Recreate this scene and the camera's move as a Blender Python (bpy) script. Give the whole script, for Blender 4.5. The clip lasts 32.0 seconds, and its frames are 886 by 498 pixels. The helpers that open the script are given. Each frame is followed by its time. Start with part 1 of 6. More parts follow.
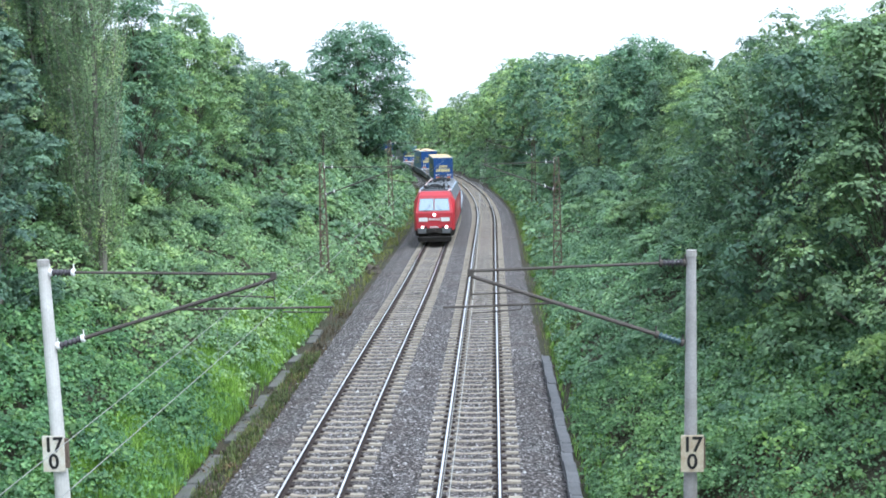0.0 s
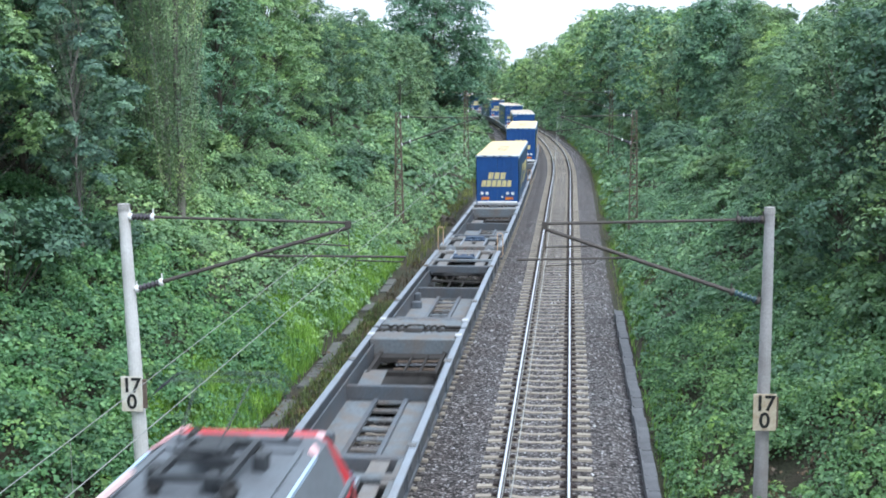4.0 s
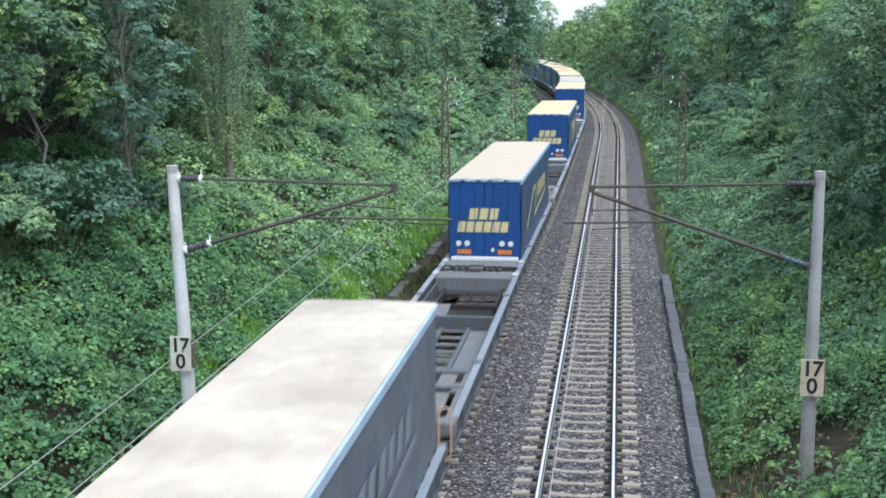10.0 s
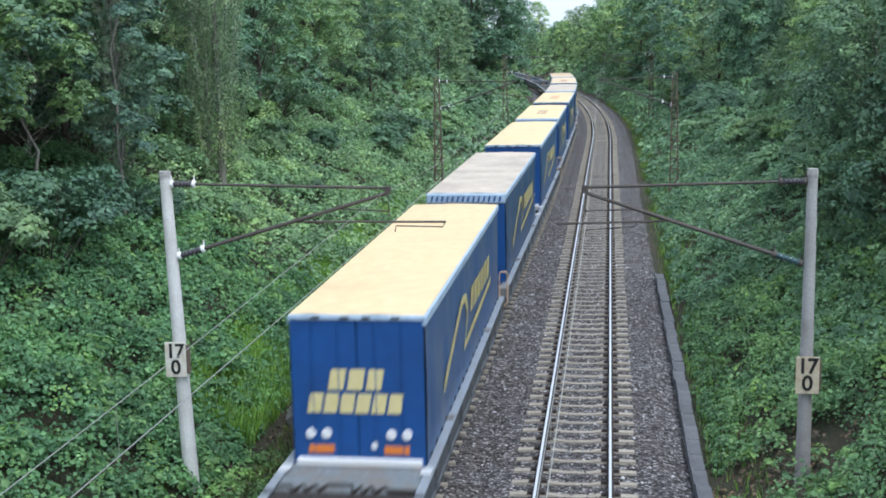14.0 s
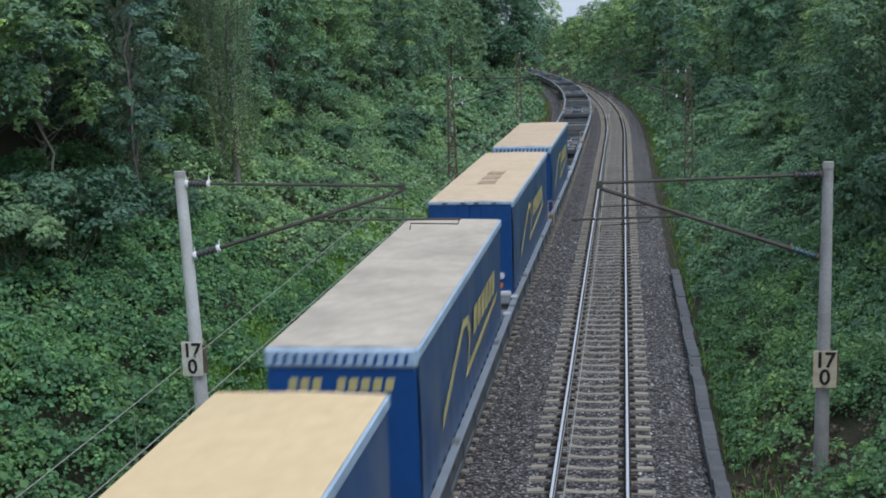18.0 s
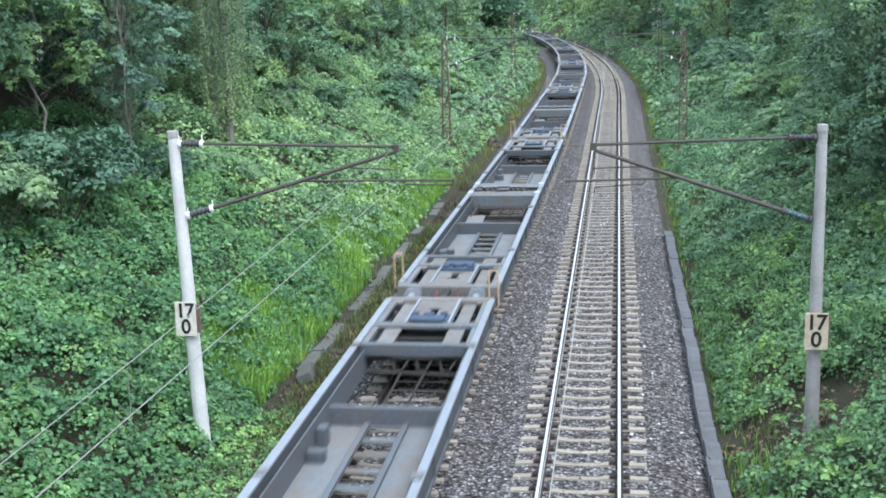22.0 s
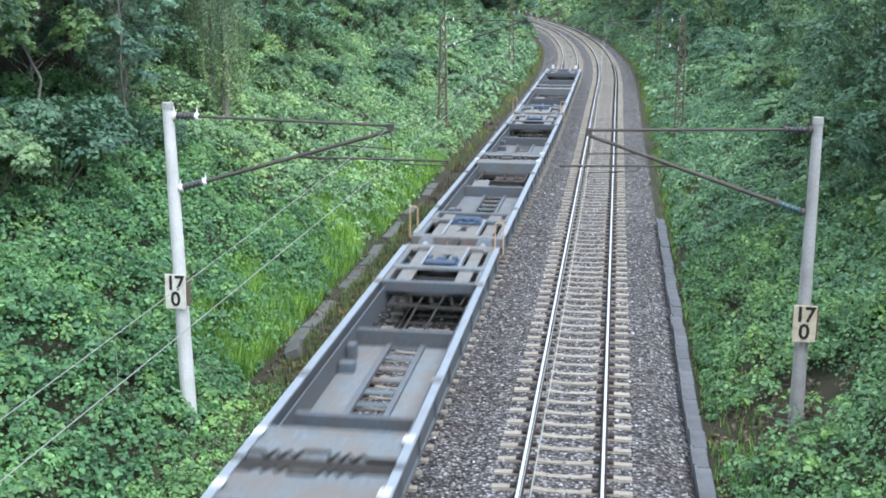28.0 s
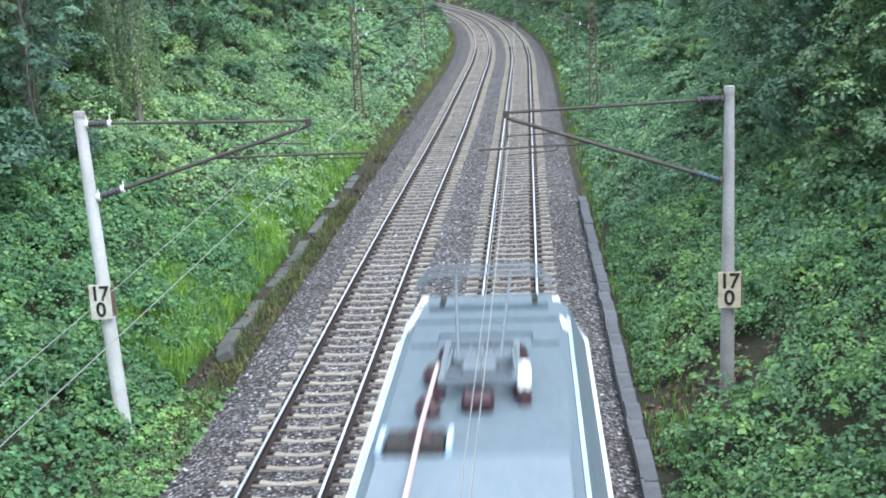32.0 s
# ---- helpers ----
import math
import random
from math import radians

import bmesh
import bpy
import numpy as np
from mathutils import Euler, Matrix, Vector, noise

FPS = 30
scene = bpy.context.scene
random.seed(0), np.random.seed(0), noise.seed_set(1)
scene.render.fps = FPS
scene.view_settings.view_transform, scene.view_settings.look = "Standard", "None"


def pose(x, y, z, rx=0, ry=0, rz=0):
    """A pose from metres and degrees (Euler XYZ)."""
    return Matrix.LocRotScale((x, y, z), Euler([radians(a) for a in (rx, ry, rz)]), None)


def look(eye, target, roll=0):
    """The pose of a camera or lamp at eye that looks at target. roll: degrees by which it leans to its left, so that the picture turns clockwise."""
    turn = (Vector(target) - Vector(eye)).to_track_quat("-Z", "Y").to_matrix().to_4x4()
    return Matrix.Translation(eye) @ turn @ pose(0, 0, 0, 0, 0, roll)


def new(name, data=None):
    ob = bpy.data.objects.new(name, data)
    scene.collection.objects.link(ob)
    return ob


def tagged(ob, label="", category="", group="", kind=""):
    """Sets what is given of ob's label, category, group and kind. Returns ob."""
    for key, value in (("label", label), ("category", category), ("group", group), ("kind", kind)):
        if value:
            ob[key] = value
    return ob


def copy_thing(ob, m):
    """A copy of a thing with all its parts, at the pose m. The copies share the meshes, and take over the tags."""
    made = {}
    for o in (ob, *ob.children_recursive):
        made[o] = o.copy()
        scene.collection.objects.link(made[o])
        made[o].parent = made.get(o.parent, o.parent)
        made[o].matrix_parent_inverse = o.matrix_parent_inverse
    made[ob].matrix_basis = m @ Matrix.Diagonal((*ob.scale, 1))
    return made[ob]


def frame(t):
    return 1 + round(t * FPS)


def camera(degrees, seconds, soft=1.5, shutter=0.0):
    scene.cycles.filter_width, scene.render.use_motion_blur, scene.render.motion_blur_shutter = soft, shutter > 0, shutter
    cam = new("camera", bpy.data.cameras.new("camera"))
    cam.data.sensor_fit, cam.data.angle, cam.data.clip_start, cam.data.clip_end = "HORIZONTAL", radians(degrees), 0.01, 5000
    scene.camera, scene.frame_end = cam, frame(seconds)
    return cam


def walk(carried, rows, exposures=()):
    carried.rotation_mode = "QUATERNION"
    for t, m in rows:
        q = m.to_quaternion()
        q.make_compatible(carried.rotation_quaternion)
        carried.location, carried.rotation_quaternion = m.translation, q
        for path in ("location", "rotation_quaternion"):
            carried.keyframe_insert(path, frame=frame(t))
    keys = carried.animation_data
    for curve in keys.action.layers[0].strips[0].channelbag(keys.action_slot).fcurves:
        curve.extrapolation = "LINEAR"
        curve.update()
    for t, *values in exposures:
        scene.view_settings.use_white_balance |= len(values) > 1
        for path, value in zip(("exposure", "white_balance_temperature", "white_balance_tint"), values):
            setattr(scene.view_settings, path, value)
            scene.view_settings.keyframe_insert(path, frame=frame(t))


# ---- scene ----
cam = camera(39.23, 32.0, soft=1.8, shutter=0.4)

# the eye stands still on the bridge; the camera turns: seconds, yaw, pitch, roll
EYE = (0.73, 0.0, 9.08)
PATH = [
    (0, 2.41, -5.99, -1.20),
    (0.5, 2.75, -6.36, -1.31),
    (1, 3.19, -6.60, -1.45),
    (1.5, 3.79, -6.82, -1.19),
    (2, 4.33, -6.85, -1.46),
    (2.5, 4.57, -6.95, -1.88),
    (3, 4.85, -7.33, -1.42),
    (3.5, 5.26, -7.77, -0.76),
    (4, 5.88, -8.18, -0.43),
    (4.5, 6.32, -8.52, -0.57),
    (6.5, 6.84, -8.89, -0.59),
    (7, 6.97, -9.04, -0.36),
    (7.5, 6.99, -9.33, -0.28),
    (8, 7.20, -9.47, -0.23),
    (8.5, 7.74, -9.55, -0.54),
    (9, 8.14, -9.68, -0.55),
    (9.5, 8.15, -9.78, -0.44),
    (10, 8.04, -9.88, -0.46),
    (10.5, 7.94, -10.04, -0.82),
    (11, 7.94, -10.23, -1.14),
    (11.5, 7.75, -10.06, -1.34),
    (12, 7.52, -9.80, -1.18),
    (12.5, 7.53, -9.85, -1.32),
    (13, 7.70, -9.86, -1.44),
    (13.5, 7.78, -9.94, -1.28),
    (14, 7.76, -9.78, -1.17),
    (14.5, 7.89, -9.73, -1.35),
    (16.5, 8.34, -9.64, -1.85),
    (17, 8.32, -9.59, -1.92),
    (17.5, 8.34, -9.71, -1.92),
    (18, 8.46, -9.89, -1.84),
    (18.5, 8.50, -10.03, -2.16),
    (19, 8.43, -10.21, -2.13),
    (19.5, 8.37, -10.46, -2.17),
    (20, 8.44, -10.76, -1.70),
    (20.5, 8.58, -11.03, -1.86),
    (21, 8.61, -11.25, -1.60),
    (21.5, 8.48, -11.39, -1.74),
    (22, 8.21, -11.69, -1.57),
    (22.5, 7.91, -11.92, -1.46),
    (23, 7.75, -11.94, -1.48),
    (23.5, 7.55, -11.86, -1.30),
    (24, 7.29, -11.64, -0.83),
    (24.5, 7.67, -11.42, -1.29),
    (25, 9.06, -11.43, -2.49),
    (25.4, 10.40, -11.50, -2.43),
    (25.5, 10.59, -11.35, -3.19),
    (27.5, 8.57, -12.60, -0.59),
    (28, 7.83, -12.58, 0.35),
    (28.5, 7.71, -12.42, -0.49),
    (29, 7.71, -12.32, -1.31),
    (29.5, 7.79, -12.46, -1.33),
    (30, 7.55, -12.77, -1.49),
    (30.5, 7.07, -12.97, -1.96),
    (31, 6.24, -13.11, -2.51),
    (31.5, 5.30, -13.15, -2.85),
    (32, 4.35, -13.15, -2.80),
]


def eye_pose(yaw, pitch, roll):
    return pose(*EYE, 0, 0, yaw) @ pose(0, 0, 0, 90 + pitch) @ pose(0, 0, 0, 0, 0, roll)


walk(cam, [(r[0], eye_pose(*r[1:])) for r in PATH],
     exposures=[(0, 0.87, 5600, 10), (1, 0.67, 5600, 10), (3, 0.72, 5600, 10), (6, 0.37, 5600, 10), (7, 0.16, 5600, 10), (8, 0.42, 5600, 10), (9, 0.52, 5600, 10), (10.5, 0.52, 5600, 10), (12, 0.37, 5600, 10), (13, 0.02, 5600, 10), (14, 0.37, 5600, 10), (15, 0.14, 5600, 10), (16.5, -0.21, 5600, 10), (18, -0.31, 5600, 10), (19, 0.02, 5600, 10), (20, 0.22, 5600, 10), (21, 0.84, 5600, 10), (24, 0.93, 5600, 10), (32, 0.90, 5600, 10)])

# ---- world and sun: a bright overcast sky ----
world = bpy.data.worlds.new("world")
scene.world = world
world.use_nodes = True
wn = world.node_tree
sky = wn.nodes.new("ShaderNodeTexSky")
sky.sky_type = 'NISHITA'
sky.sun_disc = False
sky.sun_elevation = radians(60)
sky.sun_rotation = radians(130)
sky.dust_density = 2.0
pale = wn.nodes.new("ShaderNodeHueSaturation")
pale.inputs["Saturation"].default_value = 0.22
wn.links.new(sky.outputs[0], pale.inputs["Color"])
cloud = wn.nodes.new("ShaderNodeMix")
cloud.data_type = 'RGBA'
cloud.inputs[0].default_value = 0.75
cloud.inputs[7].default_value = (6.2, 6.6, 6.9, 1)
wn.links.new(pale.outputs[0], cloud.inputs[6])
wn.links.new(cloud.outputs[2], wn.nodes["Background"].inputs[0])
wn.nodes["Background"].inputs[1].default_value = 0.15
sun = new("sun", bpy.data.lights.new("sun", 'SUN'))
sun.data.energy = 1.9
sun.data.angle = radians(30)
sun.data.color = (1.0, 0.97, 0.92)
sun.matrix_world = look((0, 0, 60), (-26, 22, 0))

# ---- materials ----


def ramp(nt, src, stops):
    r = nt.nodes.new("ShaderNodeValToRGB")
    els = r.color_ramp.elements
    while len(els) < len(stops):
        els.new(0.5)
    for e, (p, c) in zip(els, stops):
        e.position, e.color = p, (*c, 1)
    nt.links.new(src, r.inputs[0])
    return r.outputs[0]


def noise_tex(nt, scale, detail=4.0, vec=None, rough=0.6):
    n = nt.nodes.new("ShaderNodeTexNoise")
    n.inputs["Scale"].default_value = scale
    n.inputs["Detail"].default_value = detail
    n.inputs["Roughness"].default_value = rough
    if vec is not None:
        nt.links.new(vec, n.inputs["Vector"])
    return n.outputs[0]


def mix(nt, kind, fac, a, b):
    m = nt.nodes.new("ShaderNodeMix")
    m.data_type, m.blend_type = 'RGBA', kind
    for sock, v in ((m.inputs[0], fac), (m.inputs[6], a), (m.inputs[7], b)):
        if isinstance(v, bpy.types.NodeSocket):
            nt.links.new(v, sock)
        elif isinstance(v, tuple):
            sock.default_value = (*v, 1)
        else:
            sock.default_value = v
    return m.outputs[2]


def coords(nt, stretch=(1, 1, 1), world_space=False):
    if world_space:
        src = nt.nodes.new("ShaderNodeNewGeometry").outputs["Position"]
    else:
        src = nt.nodes.new("ShaderNodeTexCoord").outputs["Object"]
    mp = nt.nodes.new("ShaderNodeMapping")
    mp.inputs["Scale"].default_value = stretch
    nt.links.new(src, mp.inputs["Vector"])
    return mp.outputs[0]


def bump(nt, bsdf, height, strength, dist):
    b = nt.nodes.new("ShaderNodeBump")
    b.inputs["Strength"].default_value = strength
    b.inputs["Distance"].default_value = dist
    nt.links.new(height, b.inputs["Height"])
    nt.links.new(b.outputs[0], bsdf.inputs["Normal"])


def material(name, dark, light, rough=0.7, fine=30.0, broad=1.5, metal=0.0, relief=0.3, dist=0.01,
             stain=None, amount=0.35, stretch=(1, 1, 1), vary=0.0):
    """A two-scale surface: fine grain from dark to light, broad stains over it."""
    m = bpy.data.materials.new(name)
    m.use_nodes = True
    nt = m.node_tree
    p = nt.nodes["Principled BSDF"]
    v = coords(nt, stretch)
    g = noise_tex(nt, fine, 5, v)
    col = ramp(nt, g, [(0.3, dark), (0.7, light)])
    b = noise_tex(nt, broad, 4, v)
    st = ramp(nt, b, [(0.42, (0, 0, 0)), (0.68, (amount, amount, amount))])
    col = mix(nt, 'MIX', st, col, stain or tuple(c * 0.5 for c in dark))
    if vary:
        oi = nt.nodes.new("ShaderNodeObjectInfo")
        k = ramp(nt, oi.outputs["Random"], [(0, (1 - vary,) * 3), (1, (1 + vary,) * 3)])
        col = mix(nt, 'MULTIPLY', 1.0, col, k)
    nt.links.new(col, p.inputs["Base Color"])
    p.inputs["Roughness"].default_value = rough
    p.inputs["Metallic"].default_value = metal
    bump(nt, p, g, relief, dist)
    return m


def leaf_material(name, deep, mid, pale_c, through_c=0.3, broad=0.35):
    """Leaves: every leaf its own shade, with broad and small patches and light passing through."""
    m = bpy.data.materials.new(name)
    m.use_nodes = True
    nt = m.node_tree
    p = nt.nodes["Principled BSDF"]
    out = nt.nodes["Material Output"]
    geo = nt.nodes.new("ShaderNodeNewGeometry")
    oi = nt.nodes.new("ShaderNodeObjectInfo")
    per = ramp(nt, geo.outputs["Random Per Island"], [(0.0, deep), (0.55, mid), (1.0, pale_c)])
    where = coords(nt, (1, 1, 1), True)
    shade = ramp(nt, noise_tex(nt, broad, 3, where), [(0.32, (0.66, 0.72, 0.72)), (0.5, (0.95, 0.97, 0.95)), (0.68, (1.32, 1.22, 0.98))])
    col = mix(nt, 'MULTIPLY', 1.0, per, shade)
    # small light and dark mottle, painting lit clumps and shaded gaps
    mottle = ramp(nt, noise_tex(nt, broad * 4.5, 2, where), [(0.36, (0.62, 0.66, 0.72)), (0.5, (0.98, 0.98, 0.98)), (0.64, (1.36, 1.32, 1.20))])
    col = mix(nt, 'MULTIPLY', 1.0, col, mottle)
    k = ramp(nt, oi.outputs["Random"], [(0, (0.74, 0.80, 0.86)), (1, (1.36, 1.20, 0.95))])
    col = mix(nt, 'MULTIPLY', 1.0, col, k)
    nt.links.new(col, p.inputs["Base Color"])
    p.inputs["Roughness"].default_value = 0.6
    tr = nt.nodes.new("ShaderNodeBsdfTranslucent")
    nt.links.new(mix(nt, 'MULTIPLY', 1.0, col, (1.2, 1.25, 0.9)), tr.inputs[0])
    ms = nt.nodes.new("ShaderNodeMixShader")
    ms.inputs[0].default_value = through_c
    nt.links.new(p.outputs[0], ms.inputs[1])
    nt.links.new(tr.outputs[0], ms.inputs[2])
    nt.links.new(ms.outputs[0], out.inputs[0])
    return m


def plain(name, col, rough=0.5, metal=0.0, glow=0.0):
    m = bpy.data.materials.new(name)
    m.use_nodes = True
    p = m.node_tree.nodes["Principled BSDF"]
    p.inputs["Base Color"].default_value = (*col, 1)
    p.inputs["Roughness"].default_value = rough
    p.inputs["Metallic"].default_value = metal
    if glow:
        p.inputs["Emission Color"].default_value = (*col, 1)
        p.inputs["Emission Strength"].default_value = glow
    return m


M = dict(
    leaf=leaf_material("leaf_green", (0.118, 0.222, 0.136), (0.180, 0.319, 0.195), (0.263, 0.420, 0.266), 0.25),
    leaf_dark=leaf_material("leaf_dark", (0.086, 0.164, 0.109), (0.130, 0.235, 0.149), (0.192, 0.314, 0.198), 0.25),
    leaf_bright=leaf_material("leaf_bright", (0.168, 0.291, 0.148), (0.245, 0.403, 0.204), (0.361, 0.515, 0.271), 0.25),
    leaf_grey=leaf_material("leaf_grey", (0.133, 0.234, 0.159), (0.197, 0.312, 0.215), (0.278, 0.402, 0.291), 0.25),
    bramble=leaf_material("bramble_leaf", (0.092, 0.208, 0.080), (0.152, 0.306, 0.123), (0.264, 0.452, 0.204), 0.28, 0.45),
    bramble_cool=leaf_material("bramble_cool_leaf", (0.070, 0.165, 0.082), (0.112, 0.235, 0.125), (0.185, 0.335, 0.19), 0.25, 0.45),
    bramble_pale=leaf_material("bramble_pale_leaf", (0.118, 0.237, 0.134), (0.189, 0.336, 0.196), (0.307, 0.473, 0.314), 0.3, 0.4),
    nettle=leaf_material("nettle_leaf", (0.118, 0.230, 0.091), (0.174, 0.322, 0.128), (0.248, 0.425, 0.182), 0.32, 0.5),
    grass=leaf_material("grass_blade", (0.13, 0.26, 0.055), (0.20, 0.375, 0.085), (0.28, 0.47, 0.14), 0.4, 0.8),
    grass_dull=leaf_material("dull_grass_blade", (0.10, 0.15, 0.05), (0.16, 0.21, 0.075), (0.24, 0.28, 0.12), 0.3, 0.8),
    weed=leaf_material("withered_weed", (0.10, 0.07, 0.045), (0.18, 0.12, 0.075), (0.28, 0.20, 0.13), 0.2, 0.8),
    litter=leaf_material("dead_leaf", (0.06, 0.045, 0.03), (0.12, 0.085, 0.055), (0.21, 0.15, 0.10), 0.1, 0.8),
    bark=material("bark", (0.05, 0.04, 0.03), (0.16, 0.14, 0.11), 0.9, 14, 2, relief=0.8, dist=0.03, stretch=(1, 1, 0.25)),
    bark_pale=material("bark_pale", (0.13, 0.12, 0.10), (0.30, 0.28, 0.24), 0.9, 10, 2, relief=0.6, dist=0.03, stretch=(1, 1, 0.3)),
    pole_grey=material("pole_grey", (0.34, 0.33, 0.32), (0.48, 0.47, 0.46), 0.85, 30, 1.2, relief=0.2, stain=(0.22, 0.20, 0.18), amount=0.6),
    board_old=material("board_aged", (0.50, 0.43, 0.30), (0.66, 0.60, 0.46), 0.6, 20, 6, relief=0.05, stain=(0.36, 0.22, 0.12), amount=0.5),
    concrete=material("concrete", (0.30, 0.29, 0.27), (0.50, 0.49, 0.46), 0.9, 40, 2.0, relief=0.3, stain=(0.2, 0.19, 0.17), vary=0.08),
    pole=material("pole_concrete", (0.58, 0.57, 0.54), (0.76, 0.75, 0.72), 0.85, 30, 1.2, relief=0.2, stain=(0.40, 0.38, 0.34), amount=0.5),
    sleeper=material("sleeper_concrete", (0.29, 0.26, 0.205), (0.45, 0.405, 0.33), 0.9, 26, 2.5, relief=0.35, stain=(0.19, 0.15, 0.12), amount=0.5, vary=0.14),
    rail_side=material("rail_rust", (0.022, 0.015, 0.014), (0.055, 0.036, 0.03), 0.85, 40, 3, relief=0.3),
    rail_top=plain("rail_head", (0.82, 0.82, 0.84), 0.28, 1.0),
    rust=material("rusty_steel", (0.10, 0.075, 0.055), (0.22, 0.16, 0.12), 0.8, 30, 4, relief=0.3),
    galv=material("weathered_steel", (0.07, 0.06, 0.052), (0.13, 0.115, 0.10), 0.7, 50, 5, metal=0.3, relief=0.1),
    wire=plain("copper_wire", (0.40, 0.40, 0.37), 0.45, 0.6),
    ceramic=plain("insulator_ceramic", (0.06, 0.055, 0.06), 0.25),
    cap=plain("insulator_cap", (0.84, 0.84, 0.82), 0.5),
    board=material("board_enamel", (0.66, 0.63, 0.53), (0.78, 0.75, 0.66), 0.6, 20, 6, relief=0.05, stain=(0.45, 0.30, 0.16), amount=0.4),
    green_glass=plain("insulator_glass", (0.05, 0.10, 0.11), 0.3),
    black=plain("black_paint", (0.012, 0.012, 0.012), 0.6),
    wagon=material("wagon_paint", (0.075, 0.088, 0.10), (0.13, 0.148, 0.17), 0.6, 18, 1.4, relief=0.12, stain=(0.13, 0.10, 0.08), amount=0.5, vary=0.15),
    flange=material("worn_flange", (0.20, 0.232, 0.27), (0.31, 0.345, 0.39), 0.5, 16, 2.5, relief=0.08, stain=(0.20, 0.19, 0.18), amount=0.45, vary=0.1),
    wagon_floor=material("wagon_floor", (0.12, 0.138, 0.15), (0.21, 0.235, 0.25), 0.8, 12, 1.6, relief=0.15, stain=(0.19, 0.145, 0.11), amount=0.75, vary=0.12),
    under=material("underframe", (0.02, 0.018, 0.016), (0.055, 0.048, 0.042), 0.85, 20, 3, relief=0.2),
    steel_wheel=material("wheel_steel", (0.10, 0.08, 0.07), (0.2, 0.16, 0.14), 0.6, 20, 4, metal=0.5),
    orange_rail=plain("orange_paint", (0.62, 0.42, 0.26), 0.6),
    white=plain("white_paint", (0.80, 0.80, 0.78), 0.5),
)

# ---- mesh helpers ----


def mesh_of(bm, name, mats, smooth=False):
    me = bpy.data.meshes.new(name)
    bm.to_mesh(me)
    bm.free()
    for m in (mats if isinstance(mats, (list, tuple)) else [mats]):
        me.materials.append(m)
    if smooth:
        me.polygons.foreach_set("use_smooth", [True] * len(me.polygons))
    return me


def part(name, bm, mats, parent, label="", smooth=False):
    ob = new(name, mesh_of(bm, name, mats, smooth))
    ob.parent = parent
    if label:
        ob["label"] = label
    return ob


def thing(name, label, category, group="", kind="", m=None):
    ob = new(name)
    if m is not None:
        ob.matrix_basis = m
    return tagged(ob, label, category, group, kind)


def box(bm, x0, x1, y0, y1, z0, z1, bevel=0.0, mi=0):
    vs = bmesh.ops.create_cube(bm, size=1)["verts"]
    for v in vs:
        v.co = ((x0 + x1) / 2 + v.co.x * (x1 - x0), (y0 + y1) / 2 + v.co.y * (y1 - y0), (z0 + z1) / 2 + v.co.z * (z1 - z0))
    faces = {f for v in vs for f in v.link_faces}
    for f in faces:
        f.material_index = mi
    if bevel:
        edges = list({e for v in vs for e in v.link_edges})
        bmesh.ops.bevel(bm, geom=edges, offset=bevel, segments=1, affect='EDGES')
    return vs


def new_box(*a, **k):
    bm = bmesh.new()
    box(bm, *a, **k)
    return bm


def tube(bm, p0, p1, r0, r1=None, seg=8, mi=0):
    r1 = r0 if r1 is None else r1
    p0, p1 = Vector(p0), Vector(p1)
    q = (p1 - p0).to_track_quat('Z', 'Y')
    rings = []
    for p, r in ((p0, r0), (p1, r1)):
        rings.append([bm.verts.new(p + q @ Vector((r * math.cos(i * math.tau / seg), r * math.sin(i * math.tau / seg), 0))) for i in range(seg)])
    for i in range(seg):
        j = (i + 1) % seg
        bm.faces.new((rings[0][i], rings[0][j], rings[1][j], rings[1][i])).material_index = mi
    bm.faces.new(rings[0][::-1]).material_index = mi
    bm.faces.new(rings[1]).material_index = mi


def lathe(bm, a, b, profile, seg=12, mi=0):
    """One turned body between a and b; profile: rows of (share of the way, radius)."""
    a, b = Vector(a), Vector(b)
    q = (b - a).to_track_quat('Z', 'Y')
    rings = [[bm.verts.new(a + (b - a) * f + q @ Vector((r * math.cos(i * math.tau / seg), r * math.sin(i * math.tau / seg), 0))) for i in range(seg)] for f, r in profile]
    for k, m in zip(rings, rings[1:]):
        for i in range(seg):
            j = (i + 1) % seg
            bm.faces.new((k[i], k[j], m[j], m[i])).material_index = mi
    bm.faces.new(rings[0][::-1])
    bm.faces.new(rings[-1])


def new_lathe(*a, **k):
    bm = bmesh.new()
    lathe(bm, *a, **k)
    return bm


def new_tube(*a, **k):
    bm = bmesh.new()
    tube(bm, *a, **k)
    return bm


def pipe(bm, pts, r, seg=6):
    """A bent round bar through pts, in one piece."""
    pts = [Vector(p) for p in pts]
    rings = []
    for i, p in enumerate(pts):
        d = (pts[min(i + 1, len(pts) - 1)] - pts[max(i - 1, 0)]).normalized()
        side = d.cross(Vector((0, 0, 1)))
        side = side.normalized() if side.length > 0.05 else d.cross(Vector((1, 0, 0))).normalized()
        up = side.cross(d)
        rings.append([bm.verts.new(p + side * r * math.cos(k * math.tau / seg) + up * r * math.sin(k * math.tau / seg)) for k in range(seg)])
    for a, b in zip(rings, rings[1:]):
        off = min(range(seg), key=lambda o: sum((a[k].co - b[(k + o) % seg].co).length for k in range(seg)))
        for k in range(seg):
            j = (k + 1) % seg
            bm.faces.new((a[k], a[j], b[(j + off) % seg], b[(k + off) % seg]))
    bm.faces.new(rings[0][::-1])
    bm.faces.new(rings[-1])


